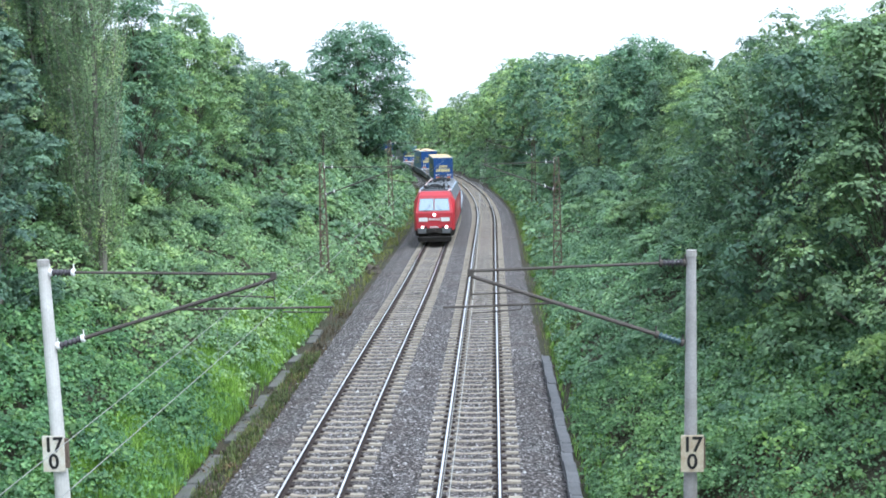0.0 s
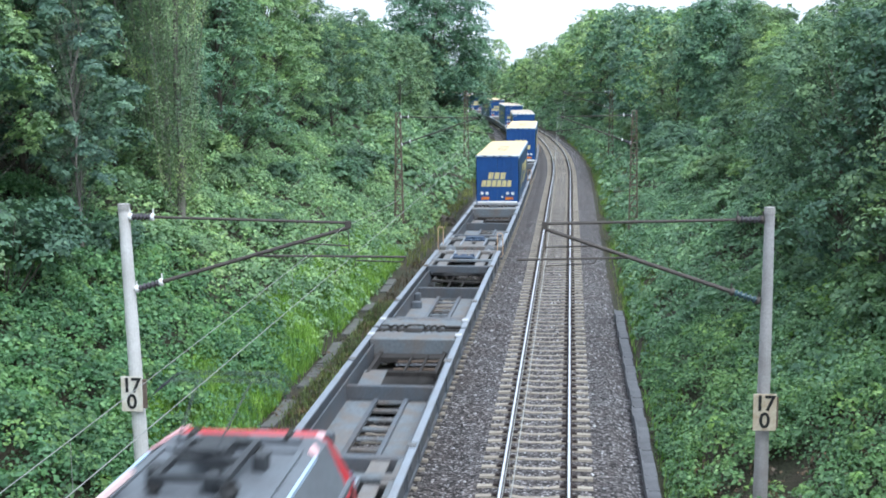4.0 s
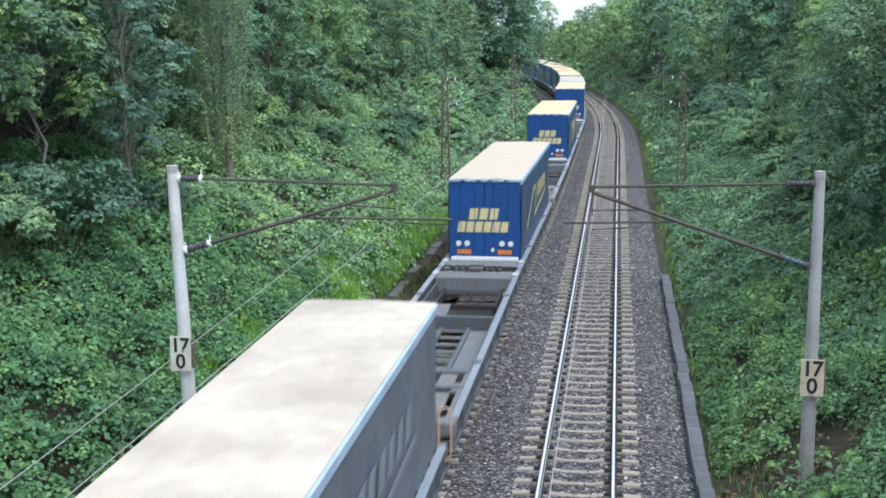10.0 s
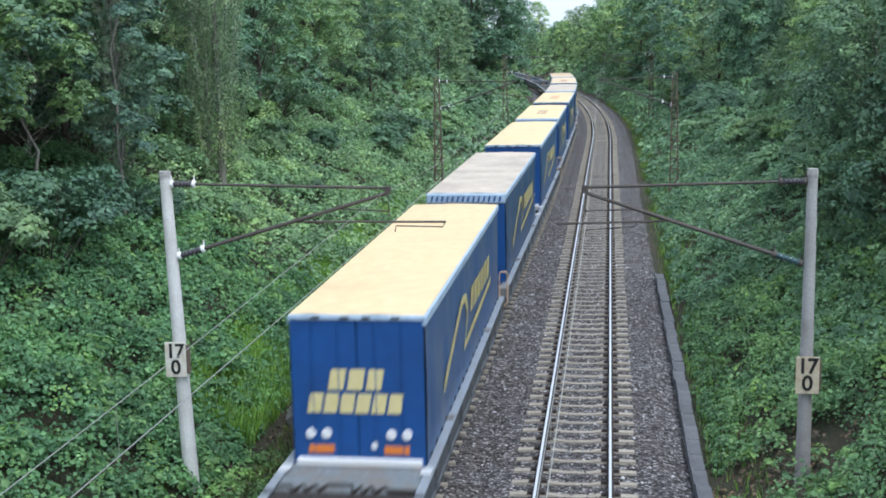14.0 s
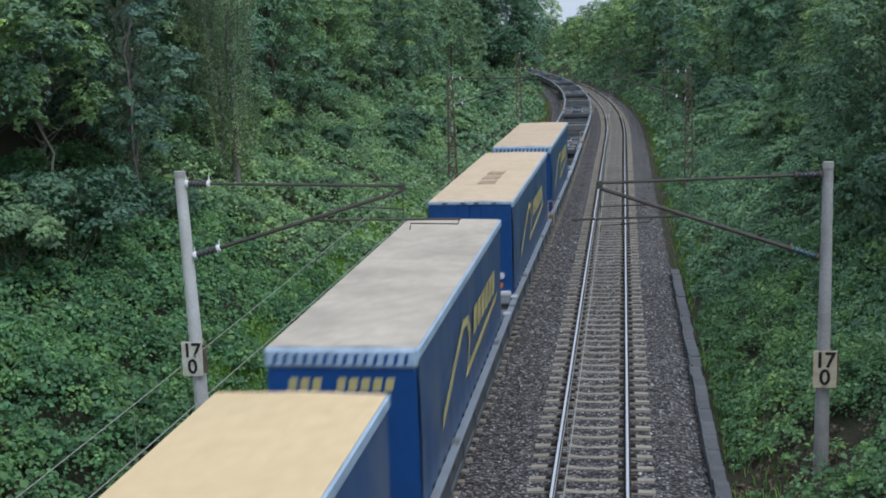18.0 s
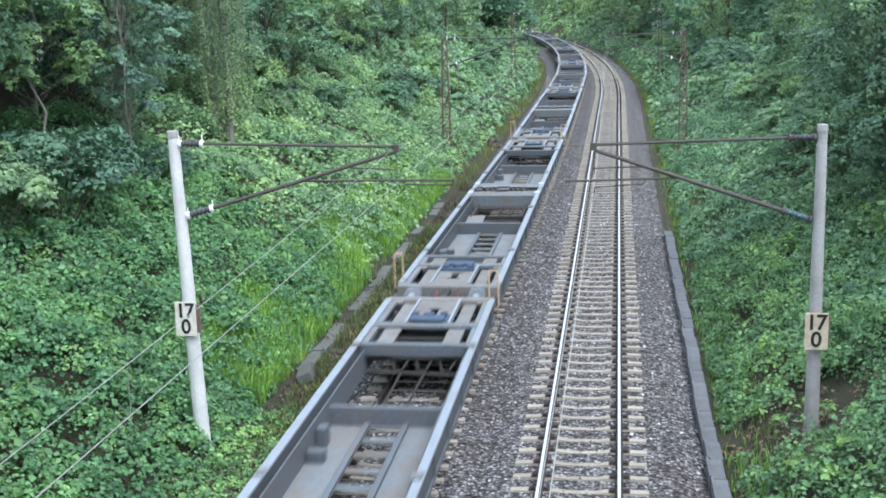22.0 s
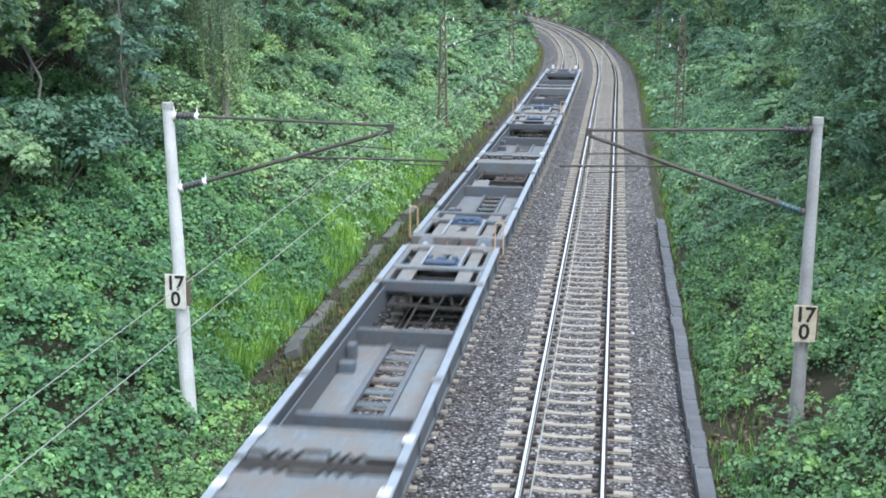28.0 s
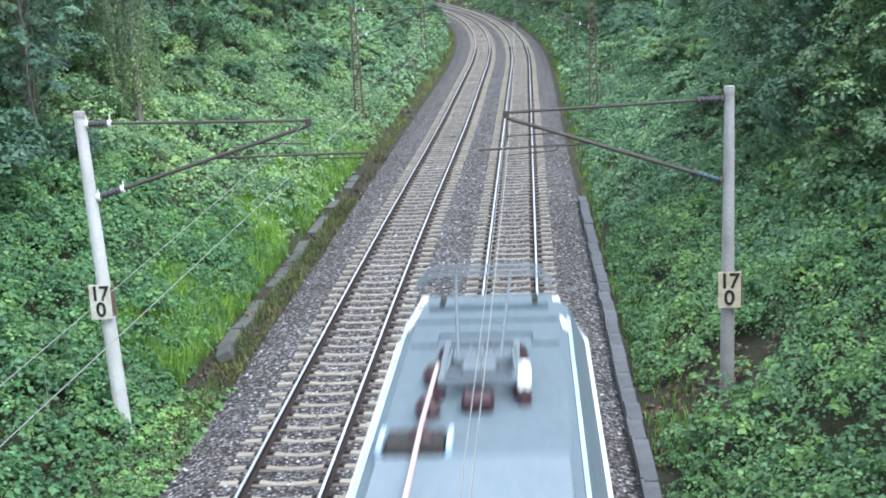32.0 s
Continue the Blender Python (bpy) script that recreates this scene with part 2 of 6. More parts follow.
def hull(pts):
    bm = bmesh.new()
    for p in pts:
        bm.verts.new(p)
    bmesh.ops.convex_hull(bm, input=bm.verts[:])
    bmesh.ops.dissolve_limit(bm, angle_limit=0.02, verts=bm.verts[:], edges=bm.edges[:])
    return bm


def slab(bm, quad, depth):
    """A flat four-cornered plate with thickness, the corners given anticlockwise as seen from its front."""
    a, b, c, d = (Vector(p) for p in quad)
    n = (b - a).cross(d - a).normalized() * depth
    fr = [bm.verts.new(p + n) for p in (a, b, c, d)]
    bk = [bm.verts.new(p) for p in (a, b, c, d)]
    bm.faces.new(fr)
    bm.faces.new(bk[::-1])
    for i in range(4):
        j = (i + 1) % 4
        bm.faces.new((bk[i], bk[j], fr[j], fr[i]))


def raw(name, verts, faces, mats, smooth=False):
    me = bpy.data.meshes.new(name)
    me.from_pydata(verts, [], faces)
    for m in (mats if isinstance(mats, (list, tuple)) else [mats]):
        me.materials.append(m)
    if smooth:
        me.polygons.foreach_set("use_smooth", [True] * len(me.polygons))
    return me


# ---- the line: straight, then a left-hand curve ----
BEND, RADIUS, LEFT_Q = 106.0, 720.0, -3.93


def on_line(s, q):
    """Place (x, y) and heading in radians at s metres along the right track, q metres to its right."""
    if s <= BEND:
        return q, s, 0.0
    a = (s - BEND) / RADIUS
    return -RADIUS + (RADIUS + q) * math.cos(a), BEND + (RADIUS + q) * math.sin(a), a


def left_q(s):
    """The left track's distance from the right one: it draws a little nearer along the line."""
    f = min(1.0, max(0.0, (s - 30.0) / 45.0))
    return LEFT_Q + 0.30 * f * f * (3 - 2 * f)


def lie(s, q, z=0.0, turn=0.0):
    x, y, a = on_line(s, q)
    return pose(x, y, z, 0, 0, math.degrees(a) + turn)


def hum(s, q, size, seed=0.0):
    return noise.noise(Vector((s / size, q / size, seed)))


def ground_z(s, q):
    """Height of the ground: a formation between two slopes of a cutting."""
    if q < -7.5:
        d = -7.5 - q
        z = -0.5 + min(0.60 * d, 7.3 + 0.02 * min(d - 12, 20))
        z += 0.35 * hum(s, q, 5.0) * min(1, d / 3)
    elif q > 3.1:
        d = q - 3.1
        z = -0.5 + min(0.60 * d, 7.0 + 0.02 * min(d - 12, 20))
        z += 0.35 * hum(s, q, 5.0, 3.0) * min(1, d / 3)
    else:
        z = -0.5
    return z


def build_ground():
    ss = [-1800, -900, -400, -150, -60] + [-30 + 2.5 * i for i in range(93)] + [210 + 10 * i for i in range(30)] + [520, 600, 750, 1000, 1400]
    qs = [-700, -300, -120, -60, -40, -30] + [-26 + 1.0 * i for i in range(19)] + [-7.5, -7.0, 2.8, 3.1] + [4 + i for i in range(22)] + [30, 40, 60, 120, 300, 900, 1800]
    verts = [(*on_line(s, q)[:2], ground_z(s, q)) for s in ss for q in qs]
    n = len(qs)
    faces = [(i * n + j, i * n + j + 1, (i + 1) * n + j + 1, (i + 1) * n + j) for i in range(len(ss) - 1) for j in range(n - 1)]
    m = material("soil_and_litter", (0.018, 0.02, 0.010), (0.06, 0.062, 0.028), 0.95, 16, 0.5, relief=1.0, dist=0.08, stain=(0.065, 0.045, 0.03), amount=0.7)
    tagged(new("ground", raw("ground", verts, faces, m, True)), "dark mossy soil of a railway cutting with two slopes", "ground", kind="structure")


def ballast_material():
    m = bpy.data.materials.new("ballast")
    m.use_nodes = True
    nt = m.node_tree
    p = nt.nodes["Principled BSDF"]
    v = coords(nt)
    vor = nt.nodes.new("ShaderNodeTexVoronoi")
    vor.inputs["Scale"].default_value = 14.0
    vor.inputs["Randomness"].default_value = 1.0
    nt.links.new(v, vor.inputs["Vector"])
    sep = nt.nodes.new("ShaderNodeSeparateColor")
    nt.links.new(vor.outputs["Color"], sep.inputs[0])
    stones = ramp(nt, sep.outputs[0], [(0.0, (0.05, 0.046, 0.045)), (0.45, (0.135, 0.122, 0.12)), (0.8, (0.255, 0.24, 0.238)), (1.0, (0.54, 0.53, 0.53))])
    # stones darken outwards, painting the shade in the gaps between them
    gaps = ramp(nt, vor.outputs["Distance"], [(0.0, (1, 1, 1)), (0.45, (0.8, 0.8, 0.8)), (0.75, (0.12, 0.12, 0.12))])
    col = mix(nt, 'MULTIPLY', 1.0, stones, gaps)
    broad = ramp(nt, noise_tex(nt, 0.5, 4, v), [(0.4, (0, 0, 0)), (0.7, (0.55, 0.55, 0.55))])
    col = mix(nt, 'MIX', broad, col, mix(nt, 'MULTIPLY', 1.0, col, (0.72, 0.58, 0.5)))
    nt.links.new(col, p.inputs["Base Color"])
    p.inputs["Roughness"].default_value = 0.92
    bump(nt, p, gaps, 0.9, 0.04)
    return m


def build_ballast():
    prof = [(-6.55, -0.52), (-6.25, -0.42), (-5.70, -0.235), (-5.35, -0.235), (-4.65, -0.225), (-3.15, -0.225), (-2.45, -0.235), (-2.2, -0.25), (-1.95, -0.30), (-1.7, -0.25), (-1.45, -0.235), (-0.75, -0.225), (0.75, -0.225), (1.45, -0.235), (1.85, -0.235), (2.3, -0.42), (2.5, -0.50)]
    ss = [-60, -30, 0] + [5 + 0.5 * i for i in range(250)] + [130 + 3 * i for i in range(120)]
    verts = []
    for s in ss:
        for i, (q, z) in enumerate(prof):
            j = 0.035 * hum(s, q, 0.8) + 0.02 * hum(s, q, 0.25, 5)
            edge = 0.12 * hum(s, q, 1.1, 9) if i in (0, 1, 2, 15, 16) else 0
            verts.append((*on_line(s, q + edge)[:2], z + j * (i not in (0, 16))))
    n = len(prof)
    faces = [(i * n + j, i * n + j + 1, (i + 1) * n + j + 1, (i + 1) * n + j) for i in range(len(ss) - 1) for j in range(n - 1)]
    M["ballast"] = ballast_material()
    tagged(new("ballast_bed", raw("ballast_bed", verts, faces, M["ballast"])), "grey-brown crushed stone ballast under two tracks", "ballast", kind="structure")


RAIL = [(-0.075, -0.172), (0.075, -0.172), (0.075, -0.155), (0.012, -0.135), (0.012, -0.045), (0.036, -0.035), (0.036, -0.006), (0.028, 0.0), (-0.028, 0.0), (-0.036, -0.006), (-0.036, -0.035), (-0.012, -0.045), (-0.012, -0.135), (-0.075, -0.155)]


def build_rail(track_q, dq0, parent):
    ss = [-60, -20, 0, 20] + [28 + 4 * i for i in range(118)]
    verts, faces, mats = [], [], []
    n = len(RAIL)
    for s in ss:
        for dq, z in RAIL:
            verts.append((*on_line(s, track_q(s) + dq0 + dq)[:2], z))
    for i in range(len(ss) - 1):
        for j in range(n):
            k = (j + 1) % n
            faces.append((i * n + j, i * n + k, (i + 1) * n + k, (i + 1) * n + j))
            mats.append(1 if j == 7 else 0)
    me = raw("rail", verts, faces, [M["rail_side"], M["rail_top"]])
    me.polygons.foreach_set("material_index", mats)
    ob = new("rail", me)
    ob.parent = parent
    return ob


def sleeper_mesh():
    """A concrete sleeper with a waist and two raised rail seats, and the clips on them."""
    bm = bmesh.new()
    xs = [(-1.3, 0.15, -0.185), (-1.0, 0.15, -0.175), (-0.5, 0.15, -0.175), (-0.3, 0.13, -0.208), (0.3, 0.13, -0.208), (0.5, 0.15, -0.175), (1.0, 0.15, -0.175), (1.3, 0.15, -0.185)]
    rings = [[bm.verts.new((x, sy * w * k, z)) for sy, k, z in ((-1, 0.78, -0.36), (-1, 0.56, zt), (1, 0.56, zt), (1, 0.78, -0.36))] for x, w, zt in xs]
    for a, b in zip(rings, rings[1:]):
        for i in range(3):
            bm.faces.new((a[i], a[i + 1], b[i + 1], b[i]))
    bm.faces.new(rings[0][::-1])
    bm.faces.new(rings[-1])
    for x in (-0.75, 0.75):
        box(bm, x - 0.20, x + 0.20, -0.088, 0.088, -0.18, -0.166, mi=1)
        for dx in (-0.13, 0.13):
            box(bm, x + dx - 0.04, x + dx + 0.04, -0.06, 0.06, -0.18, -0.135, mi=1)
    bmesh.ops.recalc_face_normals(bm, faces=bm.faces[:])
    return mesh_of(bm, "sleeper", [M["sleeper"], M["rail_side"]])


def build_track(track_q, label, first):
    t = thing("railway_track", label, "railway track", "two parallel tracks", "structure")
    for dq in (-0.75, 0.75):
        build_rail(track_q, dq, t)
    me = sleeper_mesh()
    rnd = random.Random(int(first * 10))
    far_v, far_f = [], []
    base = [tuple(v.co) for v in me.vertices]
    polys = [tuple(p.vertices) for p in me.polygons]
    for i in range(-36, 440):
        s = first + 0.69 * i
        m = lie(s + rnd.uniform(-0.012, 0.012), track_q(s) + rnd.uniform(-0.012, 0.012), rnd.uniform(-0.006, 0.006), rnd.uniform(-0.35, 0.35))
        if 9 < s < 130:
            ob = new("sleeper", me)
            ob.parent = t
            ob.matrix_basis = m
        else:
            o = len(far_v)
            far_v += [tuple(m @ Vector(c)) for c in base]
            far_f += [tuple(o + k for k in p) for p in polys]
    rest = tagged(new("distant_sleepers", raw("distant_sleepers", far_v, far_f, M["sleeper"])), kind="stuff")
    rest.parent = t


def build_drains():
    """The dark slabs of the channel along the right-hand slope, and pale troughs on the left."""
    m = material("drain_slab", (0.105, 0.108, 0.115), (0.17, 0.172, 0.18), 0.85, 25, 1.5, relief=0.3, vary=0.12)
    run = thing("drain_channel", "dark weathered concrete drain slabs along the ballast", "drain", kind="structure")
    bm = bmesh.new()
    box(bm, -0.16, 0.16, -0.492, 0.492, -0.5, -0.24, 0.02)
    box(bm, -0.16, -0.11, -0.492, 0.492, -0.24, -0.19)
    me = mesh_of(bm, "slab", m)
    rnd = random.Random(5)
    for i in range(37):
        ob = new("slab", me)
        ob.parent = run
        ob.matrix_basis = lie(11.5 + i, 2.64 + rnd.uniform(-0.02, 0.02), rnd.uniform(-0.02, 0.02), rnd.uniform(-0.7, 0.7))
    m2 = material("old_trough", (0.075, 0.077, 0.072), (0.15, 0.148, 0.14), 0.9, 20, 1.5, relief=0.3, stain=(0.08, 0.09, 0.05), amount=0.6, vary=0.15)
    run = thing("cable_trough", "tilted old concrete trough slabs half buried in grass", "trough", kind="structure")
    me = mesh_of(new_box(-0.19, 0.19, -0.74, 0.74, -0.62, -0.36, bevel=0.02), "slab", m2)
    for i in range(26):
        if i < 9 or i in (12, 17, 20, 22, 23):
            continue
        ob = new("slab", me)
        ob.parent = run
        ob.matrix_basis = lie(17.5 + 1.5 * i, -7.35 + rnd.uniform(-0.03, 0.03), rnd.uniform(-0.08, 0.0)) @ pose(0, 0, 0, rnd.uniform(-2, 2), rnd.uniform(-8, 4), rnd.uniform(-2.5, 2.5))


    ob = new("slab", me)
    ob.parent = run
    ob.matrix_basis = lie(29.6, -7.35, 0.10) @ pose(0, 0, 0, -6, -22, 14)


# ---- leaves, bushes and trees ----
class Leaves:
    """Gathers many small folded leaves into one mesh."""

    def __init__(self, seed, simple=False):
        self.simple = simple
        self.v, self.f, self.r = [], [], np.random.RandomState(seed)

    def add(self, pts, normals, size, spread=0.7, long=1.5):
        pts, normals = np.asarray(pts, float), np.asarray(normals, float)
        n = len(pts)
        if n == 0:
            return
        nn = normals + self.r.normal(0, spread, (n, 3))
        nn /= np.linalg.norm(nn, axis=1)[:, None] + 1e-9
        t = np.cross(nn, self.r.normal(0, 1, (n, 3)))
        t /= np.linalg.norm(t, axis=1)[:, None] + 1e-9
        b = np.cross(nn, t)
        sz = (np.asarray(size) * self.r.uniform(0.6, 1.4, n))[:, None]
        a = pts - t * sz * 0.5 * long
        c = pts + t * sz * 0.5 * long - nn * sz * 0.18
        l = pts + b * sz * 0.5 + nn * sz * 0.12
        r = pts - b * sz * 0.5 + nn * sz * 0.12
        base = sum(len(k) for k in self.v)
        if self.simple:
            self.v.append(np.stack([a, l, r + (c - pts) * 0.5], 1).reshape(-1, 3))
            self.f.append(base + np.arange(3 * n).reshape(n, 3))
            return
        self.v.append(np.stack([a, l, c, r], 1).reshape(-1, 3))
        idx = base + 4 * np.arange(n)[:, None]
        self.f.append(np.concatenate([idx + [0, 2, 1], idx + [0, 3, 2]], 1).reshape(-1, 3))

    def mesh(self, name, mat):
        v, f = np.concatenate(self.v), np.concatenate(self.f)
        me = bpy.data.meshes.new(name)
        me.vertices.add(len(v))
        me.vertices.foreach_set("co", v.ravel())
        me.loops.add(f.size)
        me.loops.foreach_set("vertex_index", f.ravel().astype(np.int32))
        me.polygons.add(len(f))
        me.polygons.foreach_set("loop_start", np.arange(0, f.size, 3, dtype=np.int32))
        me.update(calc_edges=True)
        me.materials.append(mat)
        return me


def ball(r, n):
    d = r.normal(0, 1, (n, 3))
    return d / np.linalg.norm(d, axis=1)[:, None]


def add_sprays(lv, r, c, radii, leaves, sprays, leaf, droop=0.35, lift=0.9):
    """Leaves of one clump, gathered in drooping sprays over its upper and outer side."""
    d = ball(r, sprays)
    d[:, 2] = np.where(d[:, 2] < -0.35, -0.5 * d[:, 2], d[:, 2])
    each = max(3, leaves // sprays)
    mean = float(np.mean(radii))
    for k in range(sprays):
        n = d[k] * 0.75 + np.array([0, 0, lift])
        n /= np.linalg.norm(n)
        u = np.cross(n, r.normal(0, 1, 3))
        u /= np.linalg.norm(u)
        w = np.cross(n, u)
        sr = mean * r.uniform(0.28, 0.52)
        ang, rho = r.uniform(0, math.tau, each), np.sqrt(r.uniform(0, 1, each))
        sc = c + d[k] * radii * r.uniform(0.72, 1.05)
        p = sc + (u * (np.cos(ang) * rho * sr * 1.25)[:, None] + w * (np.sin(ang) * rho * sr * 0.8)[:, None])
        p = p - n * (droop * sr * rho ** 2)[:, None] + r.normal(0, 0.10 * sr, (each, 3))
        tilt = (u * (np.cos(ang) * rho)[:, None] + w * (np.sin(ang) * rho)[:, None]) * 0.55
        lv.add(p, n + tilt, leaf, 0.30)


def build_tree(name, height, spread, leafmat, barkmat, seed, base=0.3, leaf=0.32, clumps=34, per=190, shape="round", label="", category="tree", sprays=9, girth=1.0, fat=1.0):
    """A tapered trunk with limbs, and a crown of leaf sprays of uneven size round the limbs' ends."""
    r = np.random.RandomState(seed)
    t = thing(name, label, category)
    bm = bmesh.new()
    n_seg = 6
    pts = [Vector((0.25 * r.normal() * i / n_seg, 0.25 * r.normal() * i / n_seg, height * 0.86 * i / n_seg - (0.5 if i == 0 else 0))) for i in range(n_seg + 1)]
    rad = (0.009 * height + 0.05) * girth
    for i in range(n_seg):
        tube(bm, pts[i], pts[i + 1], rad * (1 - 0.8 * i / n_seg), rad * (1 - 0.8 * (i + 1) / n_seg), 7)
    lv = Leaves(seed, True)
    for k in range(clumps):
        f = base + (1 - base) * (k + 0.5) / clumps
        g = (f - base) / (1 - base)
        if shape == "round":
            prof = math.sin(math.pi * min(1, max(0.05, g * 0.9 + 0.08))) ** 0.6
        elif shape == "skirt":
            prof = (1.0 - 0.72 * g ** 2.2) * (0.82 + 0.18 * math.sin(7 * f))
        else:
            prof = math.sqrt(max(0.02, 1 - (1.25 * g - 0.35) ** 2))
        ang = k * 2.4 + r.uniform(-0.5, 0.5)
        out = spread * prof * r.uniform(0.5, 1.0)
        c = np.array([out * math.cos(ang), out * math.sin(ang), height * f * r.uniform(0.95, 1.03)])
        cr = spread * r.uniform(0.16, 0.32) * fat
        start = pts[0].lerp(pts[-1], max(0.05, f - (0.05 if base > 0.35 else 0.18)))
        tube(bm, start, Vector(c), rad * 0.22, rad * 0.04, 3)
        add_sprays(lv, r, c, cr * np.array([1, 1, 0.72]), per, sprays, leaf)
    part("trunk", bm, barkmat, t)
    crown = new("crown", lv.mesh("crown", leafmat))
    crown.parent = t
    return t


def build_poplar(height, spread, seed):
    """A columnar poplar: steep limbs close to the trunk, with leaves strung along them in upright strands."""
    r = np.random.RandomState(seed)
    t = thing("poplar_tree", "tall columnar grey-green poplar with pale trunk", "tree")
    bm = bmesh.new()
    for i in range(8):
        tube(bm, (0.06 * math.sin(i), 0.05 * math.cos(2 * i), height * 0.95 * i / 8 - (0.5 if i == 0 else 0)), (0.06 * math.sin(i + 1), 0.05 * math.cos(2 * i + 2), height * 0.95 * (i + 1) / 8), 0.21 * (1 - i / 8.5), 0.21 * (1 - (i + 1) / 8.5), 8)
    lv = Leaves(seed, True)
    P, N = [], []
    for k in range(130):
        f = 0.02 + 0.84 * ((k + 0.5) / 130) ** 0.9
        ang = k * 2.4 + r.uniform(-0.4, 0.4)
        far = spread * (0.55 + 0.45 * math.sin(math.pi * min(1, f * 1.05 + 0.12))) * r.uniform(0.55, 1.0)
        rise = r.uniform(2.0, 4.2) * (1.15 - 0.6 * f)
        a, b = np.array([0, 0, height * f]), np.array([far * math.cos(ang), far * math.sin(ang), min(height, height * f + rise)])
        knee = a + (b - a) * np.array([0.75, 0.75, 0.30])
        pipe(bm, [tuple(a), tuple(knee), tuple(b)], 0.016, 3)
        n = int(250 * r.uniform(0.6, 1.4))
        u = r.uniform(0, 1, n)[:, None]
        w = np.where(u < 0.35, a + (knee - a) * (u / 0.35), knee + (b - knee) * ((u - 0.35) / 0.65))
        P.append(w + r.normal(0, 1, (n, 3)) * np.array([0.12, 0.12, 0.28]))
        N.append(np.tile([math.cos(ang), math.sin(ang), 0.5], (n, 1)))
    lv.add(np.concatenate(P), np.concatenate(N), 0.085, 0.6, 1.3)
    part("trunk", bm, M["bark_pale"], t)
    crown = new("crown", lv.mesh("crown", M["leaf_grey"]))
    crown.parent = t
    return t


def build_bush(name, height, spread, leafmat, seed, leaf=0.12, clumps=18, per=260, label=""):
    r = np.random.RandomState(seed)
    t = thing(name, label, "bush")
    lv = Leaves(seed, True)
    bm = bmesh.new()
    for k in range(clumps):
        ang, out = k * 2.4, spread * math.sqrt((k + 0.5) / clumps) * 0.75
        c = np.array([out * math.cos(ang), out * math.sin(ang), height * (0.72 - 0.42 * (out / spread) ** 2) * r.uniform(0.8, 1.15)])
        tube(bm, (0.1 * math.cos(ang), 0.1 * math.sin(ang), -0.4), tuple(c), 0.03, 0.01, 4)
        add_sprays(lv, r, c, spread * r.uniform(0.28, 0.42) * np.array([1, 1, 0.8]), per, 10, leaf)
    part("stem", bm, M["bark"], t)
    crown = new("foliage", lv.mesh("foliage", leafmat))
    crown.parent = t
    return t


def mound(a, b):
    """Height of the bramble mounds: broad swells and single plants."""
    return 0.45 + 0.55 * hum(a, b, 2.8, 21) + 0.50 * hum(a, b, 0.9, 31)


def undergrowth(name, s0, s1, q0, q1, plants, size, mat, seed, label, tall=1.0, bare=None, leaves=24, reach=0.36):
    """Domed plants of many leaves, in uneven mounds over a stretch of slope; bare: place and size of an open patch."""
    r = np.random.RandomState(seed)
    lv = Leaves(seed)
    P, N, S = [], [], []
    for a, b in zip(r.uniform(s0, s1, plants), r.uniform(min(q0, q1), max(q0, q1), plants)):
        if bare and ((a - bare[0]) / bare[2]) ** 2 + ((b - bare[1]) / bare[3]) ** 2 < 1 + 0.7 * hum(a, b, 0.5, 9) and r.uniform() < 0.9:
            continue
        edge = min(1.0, min(abs(b - q0), abs(b - q1)) / 1.2 + 0.15)
        x, y, _ = on_line(a, b)
        R = reach * r.uniform(0.55, 1.35) * (0.5 + 0.5 * edge)
        h = max(0.05, mound(a, b) * tall * edge * r.uniform(0.55, 1.15))
        ang, rho = r.uniform(0, math.tau, leaves), np.sqrt(r.uniform(0, 1, leaves))
        cx, cy = rho * np.cos(ang), rho * np.sin(ang)
        up = np.sqrt(1 - 0.95 * rho ** 2)
        P.append(np.stack([x + R * cx, y + R * cy, ground_z(a, b) + h + R * (1.25 * up - 0.75) + 0.05 * R * r.normal(0, 1, leaves)], 1))
        side = -0.25 if b > 0 else 0.25
        N.append(np.stack([side + 0.85 * cx, 0.85 * cy - 0.1, 0.25 + up], 1))
        S.append(size * r.uniform(0.75, 1.25) * (0.75 + 0.7 * r.uniform(0, 1, leaves) ** 2))
    lv.add(np.concatenate(P), np.concatenate(N), np.concatenate(S), 0.42, 1.25)
    return tagged(new(name, lv.mesh(name, mat)), label, "undergrowth", kind="stuff")


def tall_grass(name, s0, s1, q0, q1, count, height, mat, seed, label):
    r = np.random.RandomState(seed)
    v, f = [], []
    for _ in range(count):
        s, q = r.uniform(s0, s1), r.uniform(q0, q1)
        if noise.noise(Vector((s / 3.0, q / 1.2, 5))) < -0.22 + r.uniform(-0.3, 0.3):
            continue
        x, y, _a = on_line(s, q)
        z = ground_z(s, q)
        h = height * r.uniform(0.5, 1.2)
        a = r.uniform(0, math.tau)
        lean = r.uniform(0.1, 0.7) * h
        w = r.uniform(0.008, 0.02)
        dx, dy = math.cos(a), math.sin(a)
        o = len(v)
        v += [(x - dy * w, y + dx * w, z - 0.05), (x + dy * w, y - dx * w, z - 0.05), (x + dx * lean * 0.4 + dy * w * 0.8, y + dy * lean * 0.4 - dx * w * 0.8, z + h * 0.6), (x + dx * lean * 0.4 - dy * w * 0.8, y + dy * lean * 0.4 + dx * w * 0.8, z + h * 0.6), (x + dx * lean, y + dy * lean, z + h)]
        f += [(o, o + 1, o + 2, o + 3), (o + 3, o + 2, o + 4)]
    return tagged(new(name, raw(name, v, f, mat)), label, "grass", kind="stuff")


